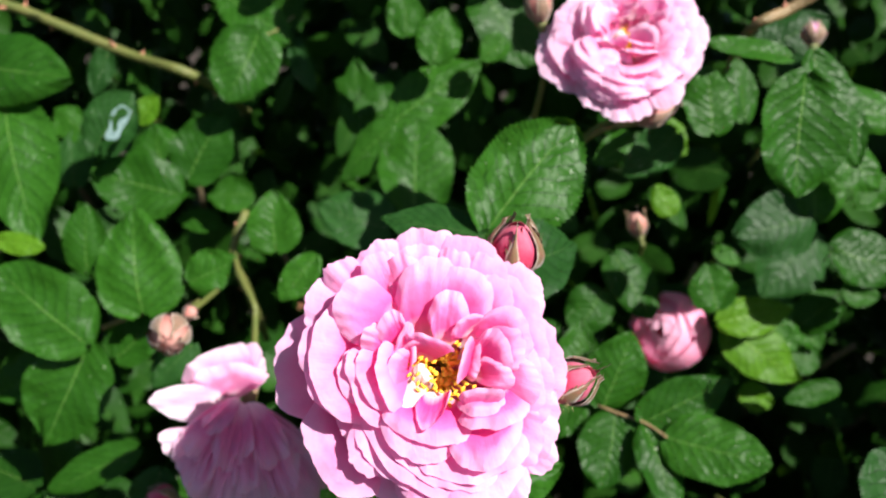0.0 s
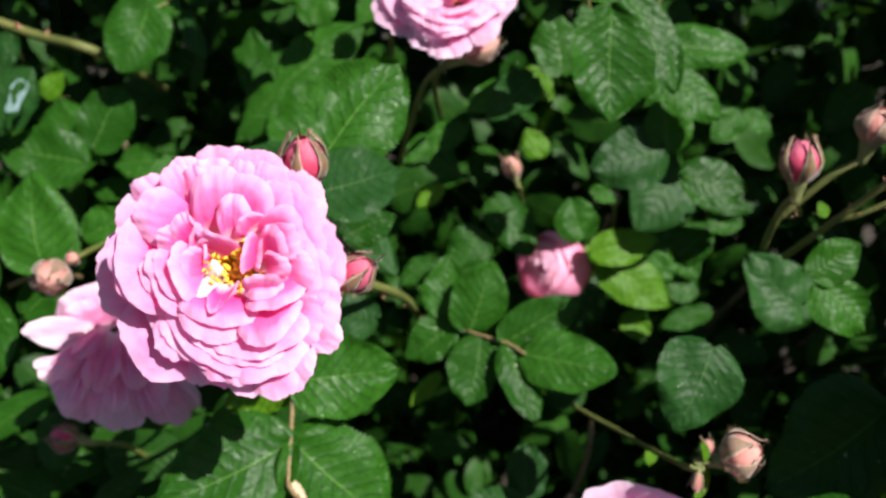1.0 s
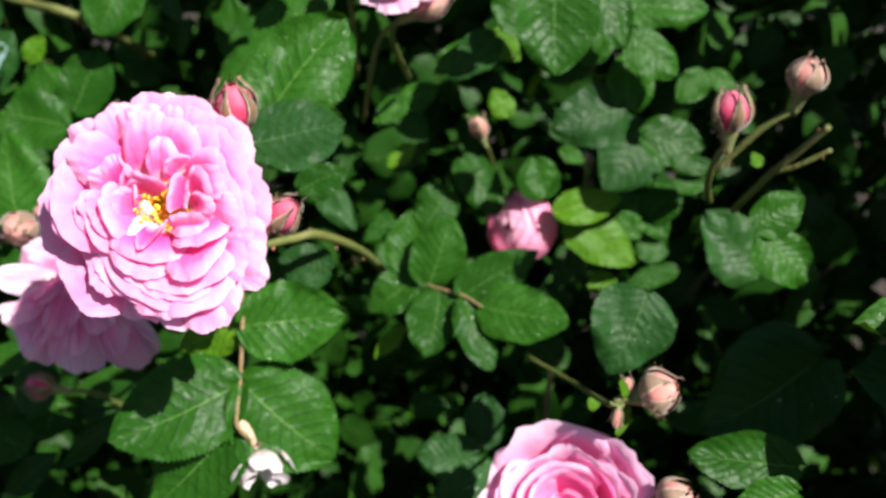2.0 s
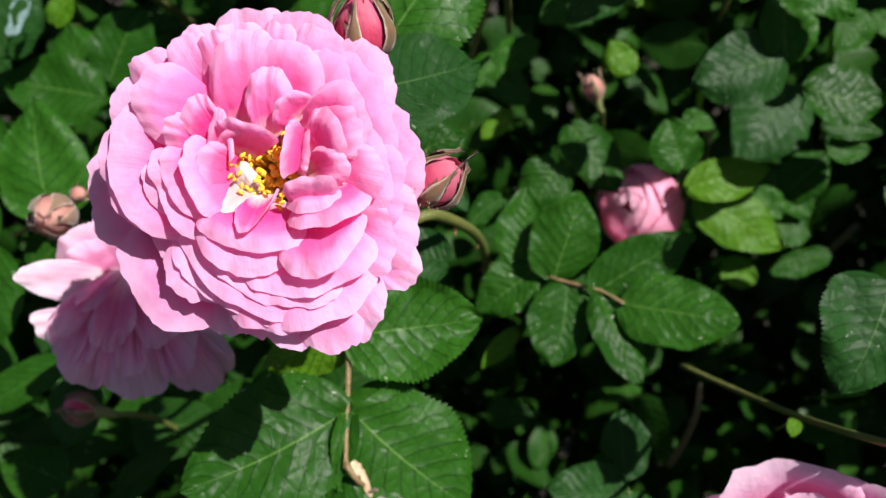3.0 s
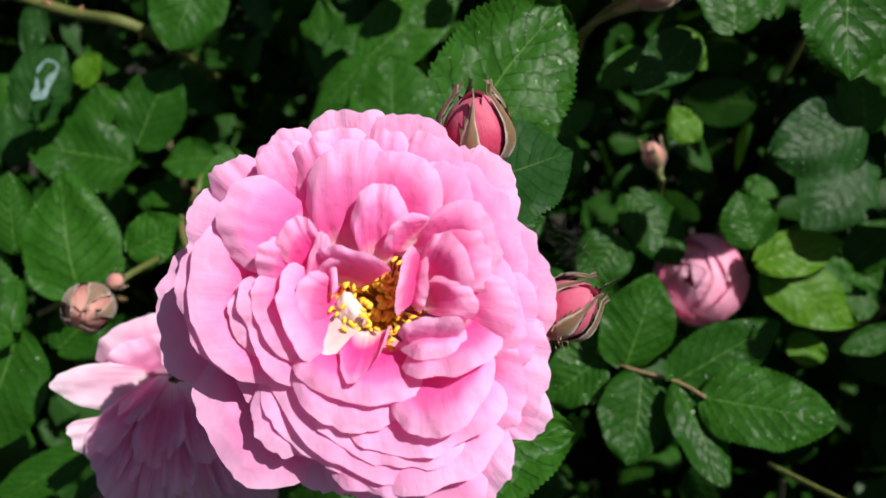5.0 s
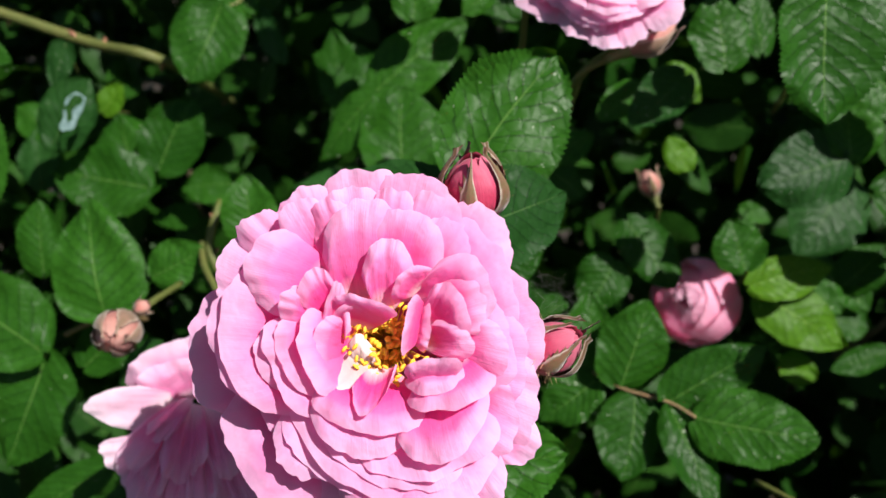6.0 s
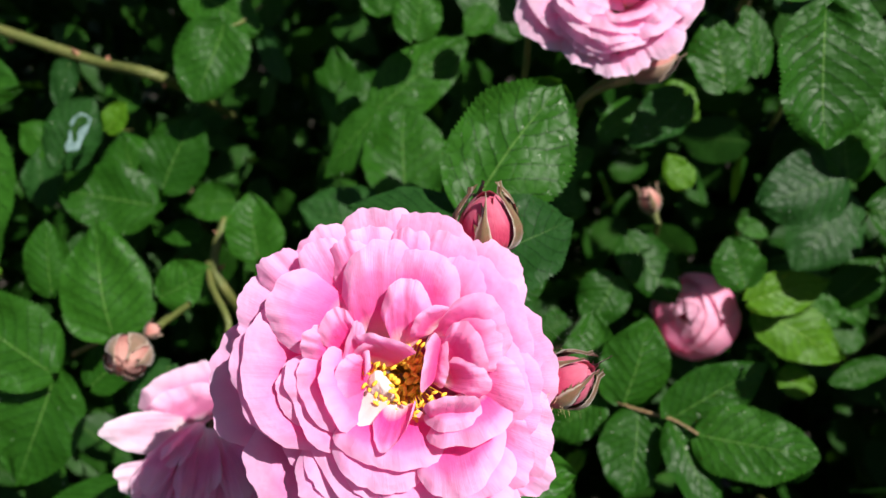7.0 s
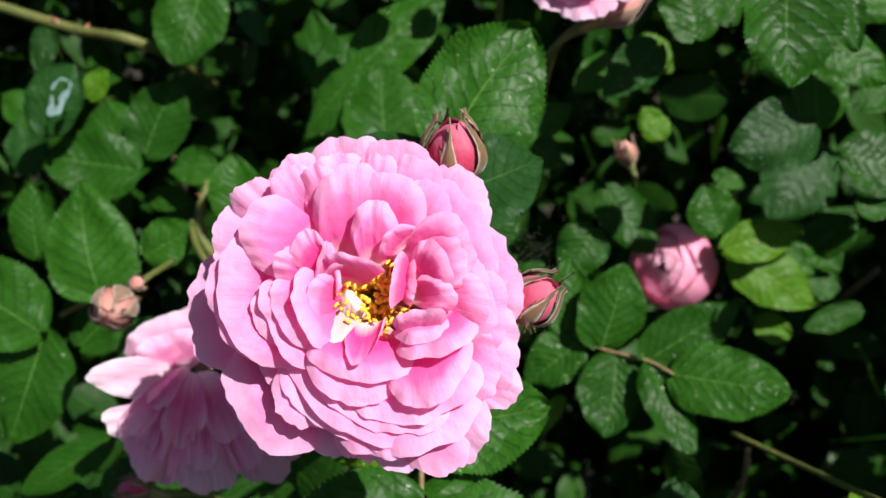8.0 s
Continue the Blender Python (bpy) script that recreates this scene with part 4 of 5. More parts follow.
# ---- roses ----
def bloom(place, axis, top, radius, label, first=0, stem=(), material=None):
    """The open, quartered rose of this bush: back petals, second ring, and a bowl of folded petals round the stamens."""
    f = Flower(place, axis, top, radius, label, material or PETAL)
    f.count, f.rounding = first, 0.18
    rng = random.Random(3 + first)
    # back petals, bent outward
    f.outer((-0.945, 0.315), (-1.172, -0.126), (-0.961, -0.441), -0.46, curl=0.03)
    f.outer((-0.976, 0.345), (-0.877, 0.744), (-0.540, 0.847), -0.24)
    f.outer((-0.978, 0.030), (-0.930, 0.477), (-0.701, 0.671), -0.21)
    f.outer((-0.886, -0.330), (-1.000, 0.090), (-0.886, 0.405), -0.24)
    f.outer((-0.935, -0.389), (-0.813, -0.789), (-0.440, -0.947), -0.29)
    f.outer((-0.549, -0.848), (-0.324, -0.992), (-0.117, -0.869), -0.36, curl=0.02)
    f.outer((-0.182, -0.893), (0.076, -1.075), (0.357, -1.030), -0.28)
    f.outer((0.279, -1.030), (0.515, -1.133), (0.721, -1.015), -0.28)
    f.outer((0.635, -1.064), (0.804, -0.922), (0.840, -0.695), -0.27)
    f.outer((0.750, -0.645), (1.027, -0.675), (1.051, -0.285), -0.24)
    f.outer((1.026, -0.431), (1.065, 0.030), (0.967, 0.357), -0.2)
    f.outer((0.985, 0.303), (0.920, 0.647), (0.638, 0.855), -0.19)
    f.outer((0.726, 0.794), (0.480, 0.948), (0.172, 1.031), -0.18)
    f.outer((0.223, 1.011), (-0.045, 1.080), (-0.303, 0.976), -0.2)
    f.outer((-0.203, 0.954), (-0.423, 0.975), (-0.584, 0.799), -0.21)
    for k in range(11):
        a, r, w = math.radians(360 / 11 * k + rng.uniform(-8, 8) + 12), rng.uniform(0.86, 0.93), rng.uniform(0.34, 0.44)
        f.outer((0.96 * r * math.cos(a - w), 0.96 * r * math.sin(a - w)), (r * math.cos(a), r * math.sin(a)), (0.96 * r * math.cos(a + w), 0.96 * r * math.sin(a + w)), rng.uniform(-0.20, -0.14))
    for k in range(8):
        a, r = math.radians(45 * k + rng.uniform(-8, 8)), rng.uniform(0.36, 0.44)
        f.outer((0.9 * r * math.cos(a - 0.6) + 0.05, 0.9 * r * math.sin(a - 0.6)), (r * math.cos(a) + 0.05, r * math.sin(a)), (0.9 * r * math.cos(a + 0.6) + 0.05, 0.9 * r * math.sin(a + 0.6)), -0.36, form=0.5)
    # second ring
    f.outer((-0.702, -0.339), (-0.908, -0.029), (-0.879, 0.369), -0.16, curl=0.05)
    f.outer((0.212, 0.837), (-0.015, 0.925), (-0.253, 0.849), -0.1)
    f.outer((-0.197, 0.798), (-0.363, 0.876), (-0.528, 0.760), -0.09)
    f.outer((0.592, 0.765), (0.410, 0.875), (0.254, 0.803), -0.07)
    f.outer((0.792, 0.432), (0.640, 0.735), (0.369, 0.807), -0.06)
    f.outer((0.905, -0.044), (0.905, 0.261), (0.749, 0.537), -0.09)
    f.outer((0.724, -0.649), (0.929, -0.321), (0.900, 0.073), -0.12)
    f.outer((-0.601, -0.461), (-0.500, -0.690), (-0.342, -0.797), -0.2)
    f.outer((-0.125, -0.869), (0.178, -0.988), (0.416, -0.958), -0.2)
    f.outer((-0.338, -0.691), (0.059, -0.912), (0.456, -0.927), -0.15)
    f.outer((0.205, -0.820), (0.512, -0.902), (0.767, -0.659), -0.13)
    f.outer((-0.442, -0.509), (-0.087, -0.808), (0.363, -0.800), -0.1)
    f.outer((0.029, -0.691), (0.380, -0.769), (0.697, -0.562), -0.06)
    f.arc((-0.457, 0.734), (-0.702, 0.485), (-0.585, 0.308), (-0.229, 0.336), -0.02, drop=0.36, form=0.2)
    f.arc((-0.226, 0.622), (-0.325, 0.769), (-0.520, 0.746), (-0.121, 0.379), 0.02, drop=0.36, form=0.3)
    f.outer((0.826, -0.287), (0.843, 0.057), (0.717, 0.373), -0.04)
    f.outer((0.974, -0.176), (0.986, 0.103), (0.880, 0.382), -0.14)
    f.outer((0.758, -0.486), (0.853, -0.243), (0.807, 0.043), -0.03)
    f.outer((-0.259, -0.589), (0.029, -0.753), (0.316, -0.742), -0.05)
    f.outer((0.087, -0.827), (0.354, -0.856), (0.638, -0.731), -0.09)
    f.outer((0.497, 0.789), (0.321, 0.871), (0.117, 0.906), -0.12)
    f.outer((-0.673, -0.468), (-0.814, -0.293), (-0.834, -0.029), -0.13)
    f.outer((-0.587, -0.334), (-0.733, 0.087), (-0.625, 0.465), -0.10)
    f.outer((-0.482, -0.229), (-0.625, 0.100), (-0.545, 0.373), -0.04)
    # bowl, right side
    f.arc((0.740, -0.183), (0.737, 0.197), (0.473, 0.529), (0.211, 0.060), 0.04, drop=0.4, form=0.4)
    f.arc((0.707, 0.351), (0.612, 0.553), (0.371, 0.525), (0.256, 0.241), 0.05, drop=0.4, form=0.4)
    f.arc((0.589, 0.097), (0.551, 0.423), (0.350, 0.484), (0.209, 0.119), 0.09, drop=0.42, form=0.5)
    f.arc((0.477, 0.153), (0.449, 0.355), (0.344, 0.383), (0.312, 0.045), 0.1, drop=0.4, form=0.6)
    f.arc((0.609, -0.042), (0.542, 0.168), (0.374, 0.187), (0.255, -0.045), 0.07, drop=0.4, form=0.5)
    f.arc((0.286, 0.347), (0.350, 0.180), (0.161, -0.028), (0.173, 0.134), 0.1, drop=0.36, form=0.6, curl=0.02)
    # bowl, upper side
    f.arc((0.386, 0.583), (0.210, 0.784), (0.017, 0.706), (0.195, 0.375), 0.06, drop=0.34, form=0.5)
    f.arc((0.033, 0.747), (-0.131, 0.828), (-0.234, 0.571), (-0.084, 0.374), 0.08, drop=0.36, form=0.5)
    f.arc((0.187, 0.463), (0.069, 0.639), (-0.033, 0.490), (0.059, 0.319), 0.13, drop=0.3, form=0.6)
    f.arc((0.351, 0.486), (0.210, 0.480), (0.094, 0.331), (0.311, 0.421), 0.12, drop=0.24, form=0.5)
    f.arc((-0.008, 0.441), (-0.077, 0.487), (-0.116, 0.380), (-0.053, 0.334), 0.13, drop=0.24, form=0.6)
    # bowl, left folds
    f.arc((-0.368, -0.297), (-0.546, 0.014), (-0.447, 0.192), (-0.121, 0.015), 0.02, drop=0.4, form=0.5)
    f.arc((-0.336, -0.258), (-0.465, 0.056), (-0.364, 0.216), (-0.105, 0.030), 0.06, drop=0.42, form=0.6)
    f.arc((-0.269, -0.244), (-0.405, 0.083), (-0.272, 0.277), (-0.089, 0.036), 0.1, drop=0.44, form=0.7)
    f.arc((-0.283, -0.125), (-0.316, 0.042), (-0.175, 0.178), (-0.074, 0.059), 0.1, drop=0.42, form=0.7)
    f.arc((-0.494, 0.189), (-0.374, 0.411), (-0.255, 0.449), (-0.178, 0.253), 0.1, drop=0.36, form=0.5)
    f.arc((-0.345, 0.248), (-0.262, 0.353), (-0.179, 0.400), (-0.104, 0.222), 0.12, drop=0.34, form=0.6)
    f.arc((-0.153, 0.325), (0.061, 0.283), (-0.083, 0.161), (-0.208, 0.214), 0.1, drop=0.26, form=0.5, curl=0.02)
    f.arc((-0.168, 0.190), (0.028, 0.162), (-0.126, 0.084), (-0.255, 0.120), 0.06, drop=0.26, form=0.5, curl=0.02)
    # bowl, lower side
    f.arc((-0.486, -0.272), (-0.223, -0.664), (0.263, -0.692), (-0.061, -0.122), -0.03, drop=0.4, form=0.3)
    f.arc((-0.380, -0.312), (-0.119, -0.595), (0.210, -0.567), (-0.030, -0.121), 0.01, drop=0.4, form=0.4)
    f.arc((-0.305, -0.196), (-0.058, -0.438), (0.351, -0.380), (-0.031, -0.031), -0.06, drop=0.3, form=0.2)
    f.arc((-0.146, -0.218), (-0.006, -0.378), (0.174, -0.126), (0.066, -0.120), 0.06, drop=0.34, form=0.6, curl=-0.02)
    f.arc((0.159, -0.511), (0.497, -0.619), (0.722, -0.193), (0.243, -0.183), 0, drop=0.4, form=0.4)
    f.arc((0.191, -0.304), (0.450, -0.287), (0.597, -0.135), (0.347, -0.121), 0.04, drop=0.36, form=0.5)
    f.arc((0.162, -0.173), (0.369, -0.196), (0.553, -0.078), (0.344, -0.090), 0.07, drop=0.3, form=0.5)
    f.arc((0.552, -0.072), (0.353, -0.017), (0.160, -0.099), (0.326, -0.201), 0.12, drop=0.26, form=0.6)
    f.arc((-0.126, -0.030), (-0.054, 0.024), (0.012, -0.036), (-0.070, -0.128), -0.22, drop=0.18, form=0.3, material=PETAL_SPENT)
    f.arc((-0.345, -0.064), (-0.278, -0.175), (-0.006, -0.199), (0.000, -0.016), -0.12, drop=0.2, form=0.3, curl=0.01, material=PETAL_SPENT)
    f.stamens(110, 0.27, 0.60, 0.28, rng, (0.08, 0.06))
    f.styles((0.06, 0.05), 0.10, 0.62, 0.20, rng)
    f.cup(0.66)
    tube("stem", [f.ob.location + f.spot((0, 0, -0.95)), f.ob.location + f.spot((0.05, -0.2, -1.4)), *stem], [0.0014] * (2 + len(stem)), STEM, f.ob)
    return f


def great_rose():
    """The biggest rose: broad back petals, rings of rims stepping inward, and a folded bowl round the stamens."""
    f = Flower((0.1762, 0.3572, 1.2090), (0.082, -0.781, 0.619), (-0.171, 0.601, 0.781), 0.0280, "large open pink rose with yellow stamens, ruffled petals, sunlit", PETAL)
    f.deep, f.rounding = 0.78, 0.20
    rng = random.Random(3)
    # back petals, bent outward
    f.outer((-1.140, -0.413), (-1.362, -0.106), (-1.192, 0.487), -0.34, curl=0.03)
    f.outer((-0.902, 0.861), (-1.056, 0.596), (-1.043, 0.300), -0.12)
    f.outer((-0.639, 0.868), (-0.803, 0.886), (-0.977, 0.721), -0.10)
    f.outer((-0.356, 1.076), (-0.552, 1.027), (-0.711, 0.850), -0.12)
    f.outer((0.135, 1.122), (-0.161, 1.175), (-0.470, 1.050), -0.12)
    f.outer((0.558, 0.935), (0.314, 1.087), (0.004, 1.147), -0.12)
    f.outer((0.896, 0.616), (0.735, 0.847), (0.461, 0.948), -0.11)
    f.outer((0.820, 0.474), (0.877, 0.622), (0.743, 0.839), -0.18)
    f.outer((1.039, 0.085), (0.981, 0.339), (0.831, 0.549), -0.10)
    f.outer((0.986, -0.258), (1.050, 0.041), (0.983, 0.312), -0.12)
    f.outer((0.965, -0.659), (1.009, -0.351), (1.002, 0.025), -0.12)
    f.outer((0.753, -0.725), (0.958, -0.729), (1.015, -0.442), -0.18)
    f.outer((0.592, -1.103), (0.774, -0.959), (0.821, -0.688), -0.08)
    f.outer((0.244, -1.136), (0.471, -1.151), (0.713, -1.048), -0.08)
    f.outer((-0.113, -1.029), (0.134, -1.128), (0.348, -1.150), -0.10)
    f.outer((-0.260, -0.927), (-0.143, -1.008), (0.007, -1.085), -0.12)
    f.outer((-0.714, -0.609), (-0.378, -1.023), (-0.204, -0.969), -0.22)
    f.outer((-1.046, -0.419), (-0.851, -0.860), (-0.432, -0.981), -0.18)
    # second ring
    f.outer((-0.979, 0.343), (-1.049, -0.005), (-0.762, -0.355), 0.03)
    f.outer((-0.797, 0.586), (-0.955, 0.067), (-0.731, -0.347), 0.07)
    f.outer((0.068, 0.955), (-0.173, 0.999), (-0.395, 0.926), 0.02)
    f.outer((0.271, 0.870), (0.124, 0.992), (-0.009, 0.980), 0.04)
    f.outer((0.660, 0.637), (0.450, 0.927), (0.252, 0.880), 0.04)
    f.outer((0.629, 0.539), (0.498, 0.771), (0.327, 0.794), 0.07)
    f.outer((0.894, 0.139), (0.798, 0.518), (0.586, 0.834), 0.01)
    f.outer((0.896, -0.324), (0.934, -0.048), (0.870, 0.217), 0.01)
    f.outer((0.799, -0.267), (0.841, 0.066), (0.675, 0.329), 0.07)
    f.outer((0.777, -0.693), (0.883, -0.446), (0.734, -0.141), 0.02)
    # lower rims, outermost first
    f.outer((-0.407, -0.824), (-0.587, -0.728), (-0.636, -0.482), -0.02)
    f.outer((0.426, -0.990), (0.045, -1.011), (-0.186, -0.929), -0.01)
    f.outer((0.767, -0.746), (0.292, -1.005), (-0.104, -0.866), 0.02)
    f.outer((0.015, -0.909), (-0.341, -0.770), (-0.614, -0.452), 0.0)
    f.outer((0.277, -0.951), (-0.133, -0.841), (-0.512, -0.421), 0.03)
    f.outer((0.533, -0.819), (0.100, -0.857), (-0.284, -0.572), 0.06)
    f.outer((0.765, -0.610), (0.282, -0.792), (-0.094, -0.653), 0.09)
    # upper bowl
    f.arc((-0.616, 0.210), (-0.791, 0.492), (-0.604, 0.798), (-0.274, 0.363), 0.1, drop=0.2, form=0.2)
    f.outer((-0.246, 0.790), (-0.457, 0.938), (-0.645, 0.809), 0.03)
    f.outer((-0.161, 0.875), (-0.295, 0.909), (-0.445, 0.845), 0.06)
    f.arc((-0.350, 0.640), (-0.110, 0.895), (0.160, 0.790), (-0.100, 0.260), 0.12, drop=0.24, form=0.2)
    f.arc((-0.030, 0.770), (0.250, 0.815), (0.470, 0.580), (0.120, 0.300), 0.13, drop=0.24, form=0.2)
    f.arc((-0.060, 0.470), (0.095, 0.645), (0.260, 0.470), (0.069, 0.230), 0.19, drop=0.20, form=0.25)
    f.arc((0.115, 0.293), (0.214, 0.438), (0.380, 0.491), (0.298, 0.366), 0.21, drop=0.2, form=0.4, curl=0.02)
    # right bowl
    f.arc((0.623, 0.193), (0.802, 0.026), (0.726, -0.219), (0.278, 0.110), 0.13, drop=0.29, form=0.4)
    f.arc((0.374, 0.467), (0.617, 0.502), (0.753, 0.175), (0.214, 0.205), 0.17, drop=0.30, form=0.5)
    f.arc((0.503, 0.445), (0.652, 0.322), (0.688, 0.081), (0.280, 0.171), 0.16, drop=0.29, form=0.5)
    f.arc((0.364, 0.314), (0.496, 0.329), (0.611, 0.077), (0.319, 0.095), 0.22, drop=0.29, form=0.6)
    f.arc((0.415, 0.155), (0.587, 0.050), (0.549, -0.093), (0.301, 0.033), 0.17, drop=0.26, form=0.5)
    f.arc((0.186, -0.076), (0.247, 0.204), (0.296, 0.317), (0.344, 0.183), 0.22, drop=0.24, form=0.6, curl=0.02)
    f.arc((0.344, 0.318), (0.358, 0.089), (0.317, -0.039), (0.191, 0.125), 0.12, drop=0.19, form=0.5, curl=0.02)
    # left folds
    f.arc((-0.394, -0.468), (-0.618, -0.092), (-0.609, 0.177), (-0.207, 0.050), 0.11, drop=0.30, form=0.5)
    f.arc((-0.592, -0.287), (-0.698, -0.058), (-0.657, 0.183), (-0.244, 0.052), 0.08, drop=0.29, form=0.4)
    f.arc((-0.359, -0.324), (-0.554, -0.033), (-0.512, 0.188), (-0.166, 0.045), 0.16, drop=0.32, form=0.6)
    f.arc((-0.283, -0.303), (-0.389, 0.000), (-0.393, 0.240), (-0.128, 0.041), 0.2, drop=0.33, form=0.7)
    f.arc((-0.319, -0.153), (-0.301, 0.065), (-0.213, 0.170), (-0.112, 0.041), 0.17, drop=0.30, form=0.7)
    f.arc((-0.333, 0.110), (-0.213, 0.368), (-0.151, 0.119), (-0.275, -0.034), 0.20, drop=0.30, form=0.6)
    f.arc((-0.568, 0.147), (-0.495, 0.308), (-0.393, 0.353), (-0.252, 0.196), 0.17, drop=0.26, form=0.5)
    f.arc((-0.448, 0.279), (-0.338, 0.449), (-0.240, 0.360), (-0.229, 0.207), 0.2, drop=0.26, form=0.6)
    f.arc((-0.253, 0.291), (-0.074, 0.296), (0.180, 0.203), (-0.099, 0.175), 0.2, drop=0.19, form=0.5, curl=0.02)
    f.arc((-0.245, 0.183), (-0.065, 0.262), (0.172, 0.206), (-0.142, 0.138), 0.14, drop=0.19, form=0.5, curl=0.02)
    # lower bowl
    f.arc((-0.400, -0.340), (-0.111, -0.652), (0.232, -0.568), (-0.099, -0.119), 0.12, drop=0.29, form=0.3)
    f.arc((-0.374, -0.312), (-0.047, -0.493), (0.383, -0.445), (-0.020, -0.127), 0.16, drop=0.26, form=0.3)
    f.arc((0.161, -0.516), (0.425, -0.670), (0.745, -0.339), (0.351, -0.191), 0.17, drop=0.26, form=0.4)
    f.arc((0.232, -0.354), (0.507, -0.336), (0.773, -0.202), (0.435, -0.074), 0.21, drop=0.22, form=0.5)
    f.arc((-0.149, -0.292), (-0.007, -0.435), (0.192, -0.129), (0.027, -0.136), 0.17, drop=0.19, form=0.5, curl=-0.02)
    f.arc((0.205, -0.140), (0.394, -0.085), (0.589, -0.117), (0.350, -0.283), 0.27, drop=0.19, form=0.6, curl=0.02)
    f.arc((0.214, -0.220), (0.390, -0.249), (0.594, -0.161), (0.393, -0.083), 0.2, drop=0.14, form=0.5)
    f.arc((-0.169, -0.076), (-0.099, 0.031), (-0.027, -0.107), (-0.115, -0.128), 0.02, drop=0.09, form=0.3, material=PETAL_SPENT)
    f.arc((-0.344, -0.117), (-0.261, -0.254), (-0.046, -0.284), (-0.081, -0.034), 0.06, drop=0.14, form=0.3, curl=0.01, material=PETAL_SPENT)
    # hidden layers that close the rings
    for k in range(11):
        a, r, w = math.radians(360 / 11 * k + rng.uniform(-8, 8) + 12), rng.uniform(0.84, 0.90), rng.uniform(0.34, 0.44)
        f.outer((0.96 * r * math.cos(a - w), 0.96 * r * math.sin(a - w)), (r * math.cos(a), r * math.sin(a)), (0.96 * r * math.cos(a + w), 0.96 * r * math.sin(a + w)), rng.uniform(-0.12, -0.08))
    for k in range(8):
        a, r = math.radians(45 * k + rng.uniform(-8, 8)), rng.uniform(0.42, 0.50)
        f.outer((0.9 * r * math.cos(a - 0.6), 0.9 * r * math.sin(a - 0.6)), (r * math.cos(a), r * math.sin(a)), (0.9 * r * math.cos(a + 0.6), 0.9 * r * math.sin(a + 0.6)), -0.30, form=0.5)
    f.stamens(190, 0.31, 0.36, 0.36, rng, (0.05, 0.04))
    f.styles((0.06, 0.03), 0.13, 0.38, 0.36, rng)
    f.cup(0.98)
    tube("stem", [f.ob.location + f.spot((0, 0, -1.27)), f.ob.location + f.spot((0.05, -0.2, -1.7)), (0.1665, 0.4345, 1.1273), (0.1500, 0.5225, 1.0455)], [0.0014] * 4, STEM, f.ob)


def wrapped_petals(f, rings, rng, flare, squash=0.88, bend=0.80, uneven=0.03):
    """Rings of broad petals wrapped into cups; each ring: how many, how wide, how many degrees its rims stay open, and the turn."""
    nu, nv = 21, 15
    for n, size, close, start in rings:
        for k in range(n):
            a0, w = math.radians(start + 360 / n * k + rng.uniform(-10, 10)), math.pi / n * 1.45
            q, seed = size * rng.uniform(1 - uneven, 1 + uneven), rng.uniform(0, 40)
            shut = math.radians(close + rng.uniform(-6, 8))
            verts, uvs = [], []
            for i in range(nv):
                v = i / (nv - 1)
                for c in range(nu):
                    u = -1 + 2 * c / (nu - 1)
                    roll = max(0.0, v - bend) / (1 - bend)
                    low = math.radians(165) + (shut - math.radians(165)) * v * (1 - 0.26 * abs(u) ** 4 * v + 0.25 * flare * noise.noise((u * 2.2 + seed, 7.0, seed)) - 0.5 * flare * roll ** 3)
                    a = a0 + u * w * (0.5 + 0.5 * min(1.0, 2.2 * v))
                    rr = q * (1 + 0.04 * u + (0.03 + 0.25 * flare * v) * noise.noise((u * 2.6 + seed, v * 2, seed)) + flare * roll * roll * (1 - 0.5 * u * u + 0.5 * noise.noise((u * 2.5 + seed, 0.0, seed)) + 0.2 * noise.noise((u * 7 + seed, 0.0, seed))))
                    verts.append(f.spot((rr * math.sin(low) * math.cos(a), rr * math.sin(low) * math.sin(a), squash * rr * math.cos(low))))
                    uvs.append((0.25 + 0.75 * v, 0.5 + 0.5 * u))
            mesh_object("petal", verts, grid_faces(nv, nu), f.material, f.ob, "", uvs)


def cupped_rose():
    """A rose deep in the leaves: broad smooth petals wrapped into a globe, with a small gap between their rims."""
    f = Flower((0.2680, 0.5800, 1.0875), (-0.42, -0.70, 0.42), (0.30, 0.35, 0.88), 0.0195, "rounded pink rose deep in the leaves, mostly shaded", PETAL_CUP)
    wrapped_petals(f, ((3, 0.88, 4, 40), (3, 0.92, 12, 100), (3, 0.96, 22, 10), (4, 1.00, 44, 60)), random.Random(17), 0.05)
    f.cup(0.90)
    tube("stem", [f.ob.location + f.spot((0, 0, -1.2)), (0.2900, 0.6250, 1.0850), (0.2944, 0.6558, 1.0645), (0.3024, 0.7175, 1.0151)], [0.0014] * 4, STEM, f.ob)


def low_rose():
    """A rose opening low in the bush: broad petals with rolled rims standing in cups inside one another."""
    f = Flower((0.3035, 0.3615, 1.1180), (-0.207, -0.447, 0.870), (-0.878, 0.178, 0.444), 0.0275, "bright pink rose opening low in the bush", PETAL_PALE)
    rng = random.Random(29)
    wrapped_petals(f, ((5, 0.86, 72, 10), (5, 0.78, 60, 45), (4, 0.66, 52, 20), (3, 0.52, 44, 60), (3, 0.38, 44, 15), (3, 0.22, 40, 70)), rng, 0.24, 0.80, 0.62, 0.10)
    f.cup(0.86)
    tube("stem", [f.ob.location + f.spot((0, 0, -1.1)), (0.3150, 0.3719, 1.0850), (0.3305, 0.4134, 1.0288)], [0.0014] * 3, STEM, f.ob)


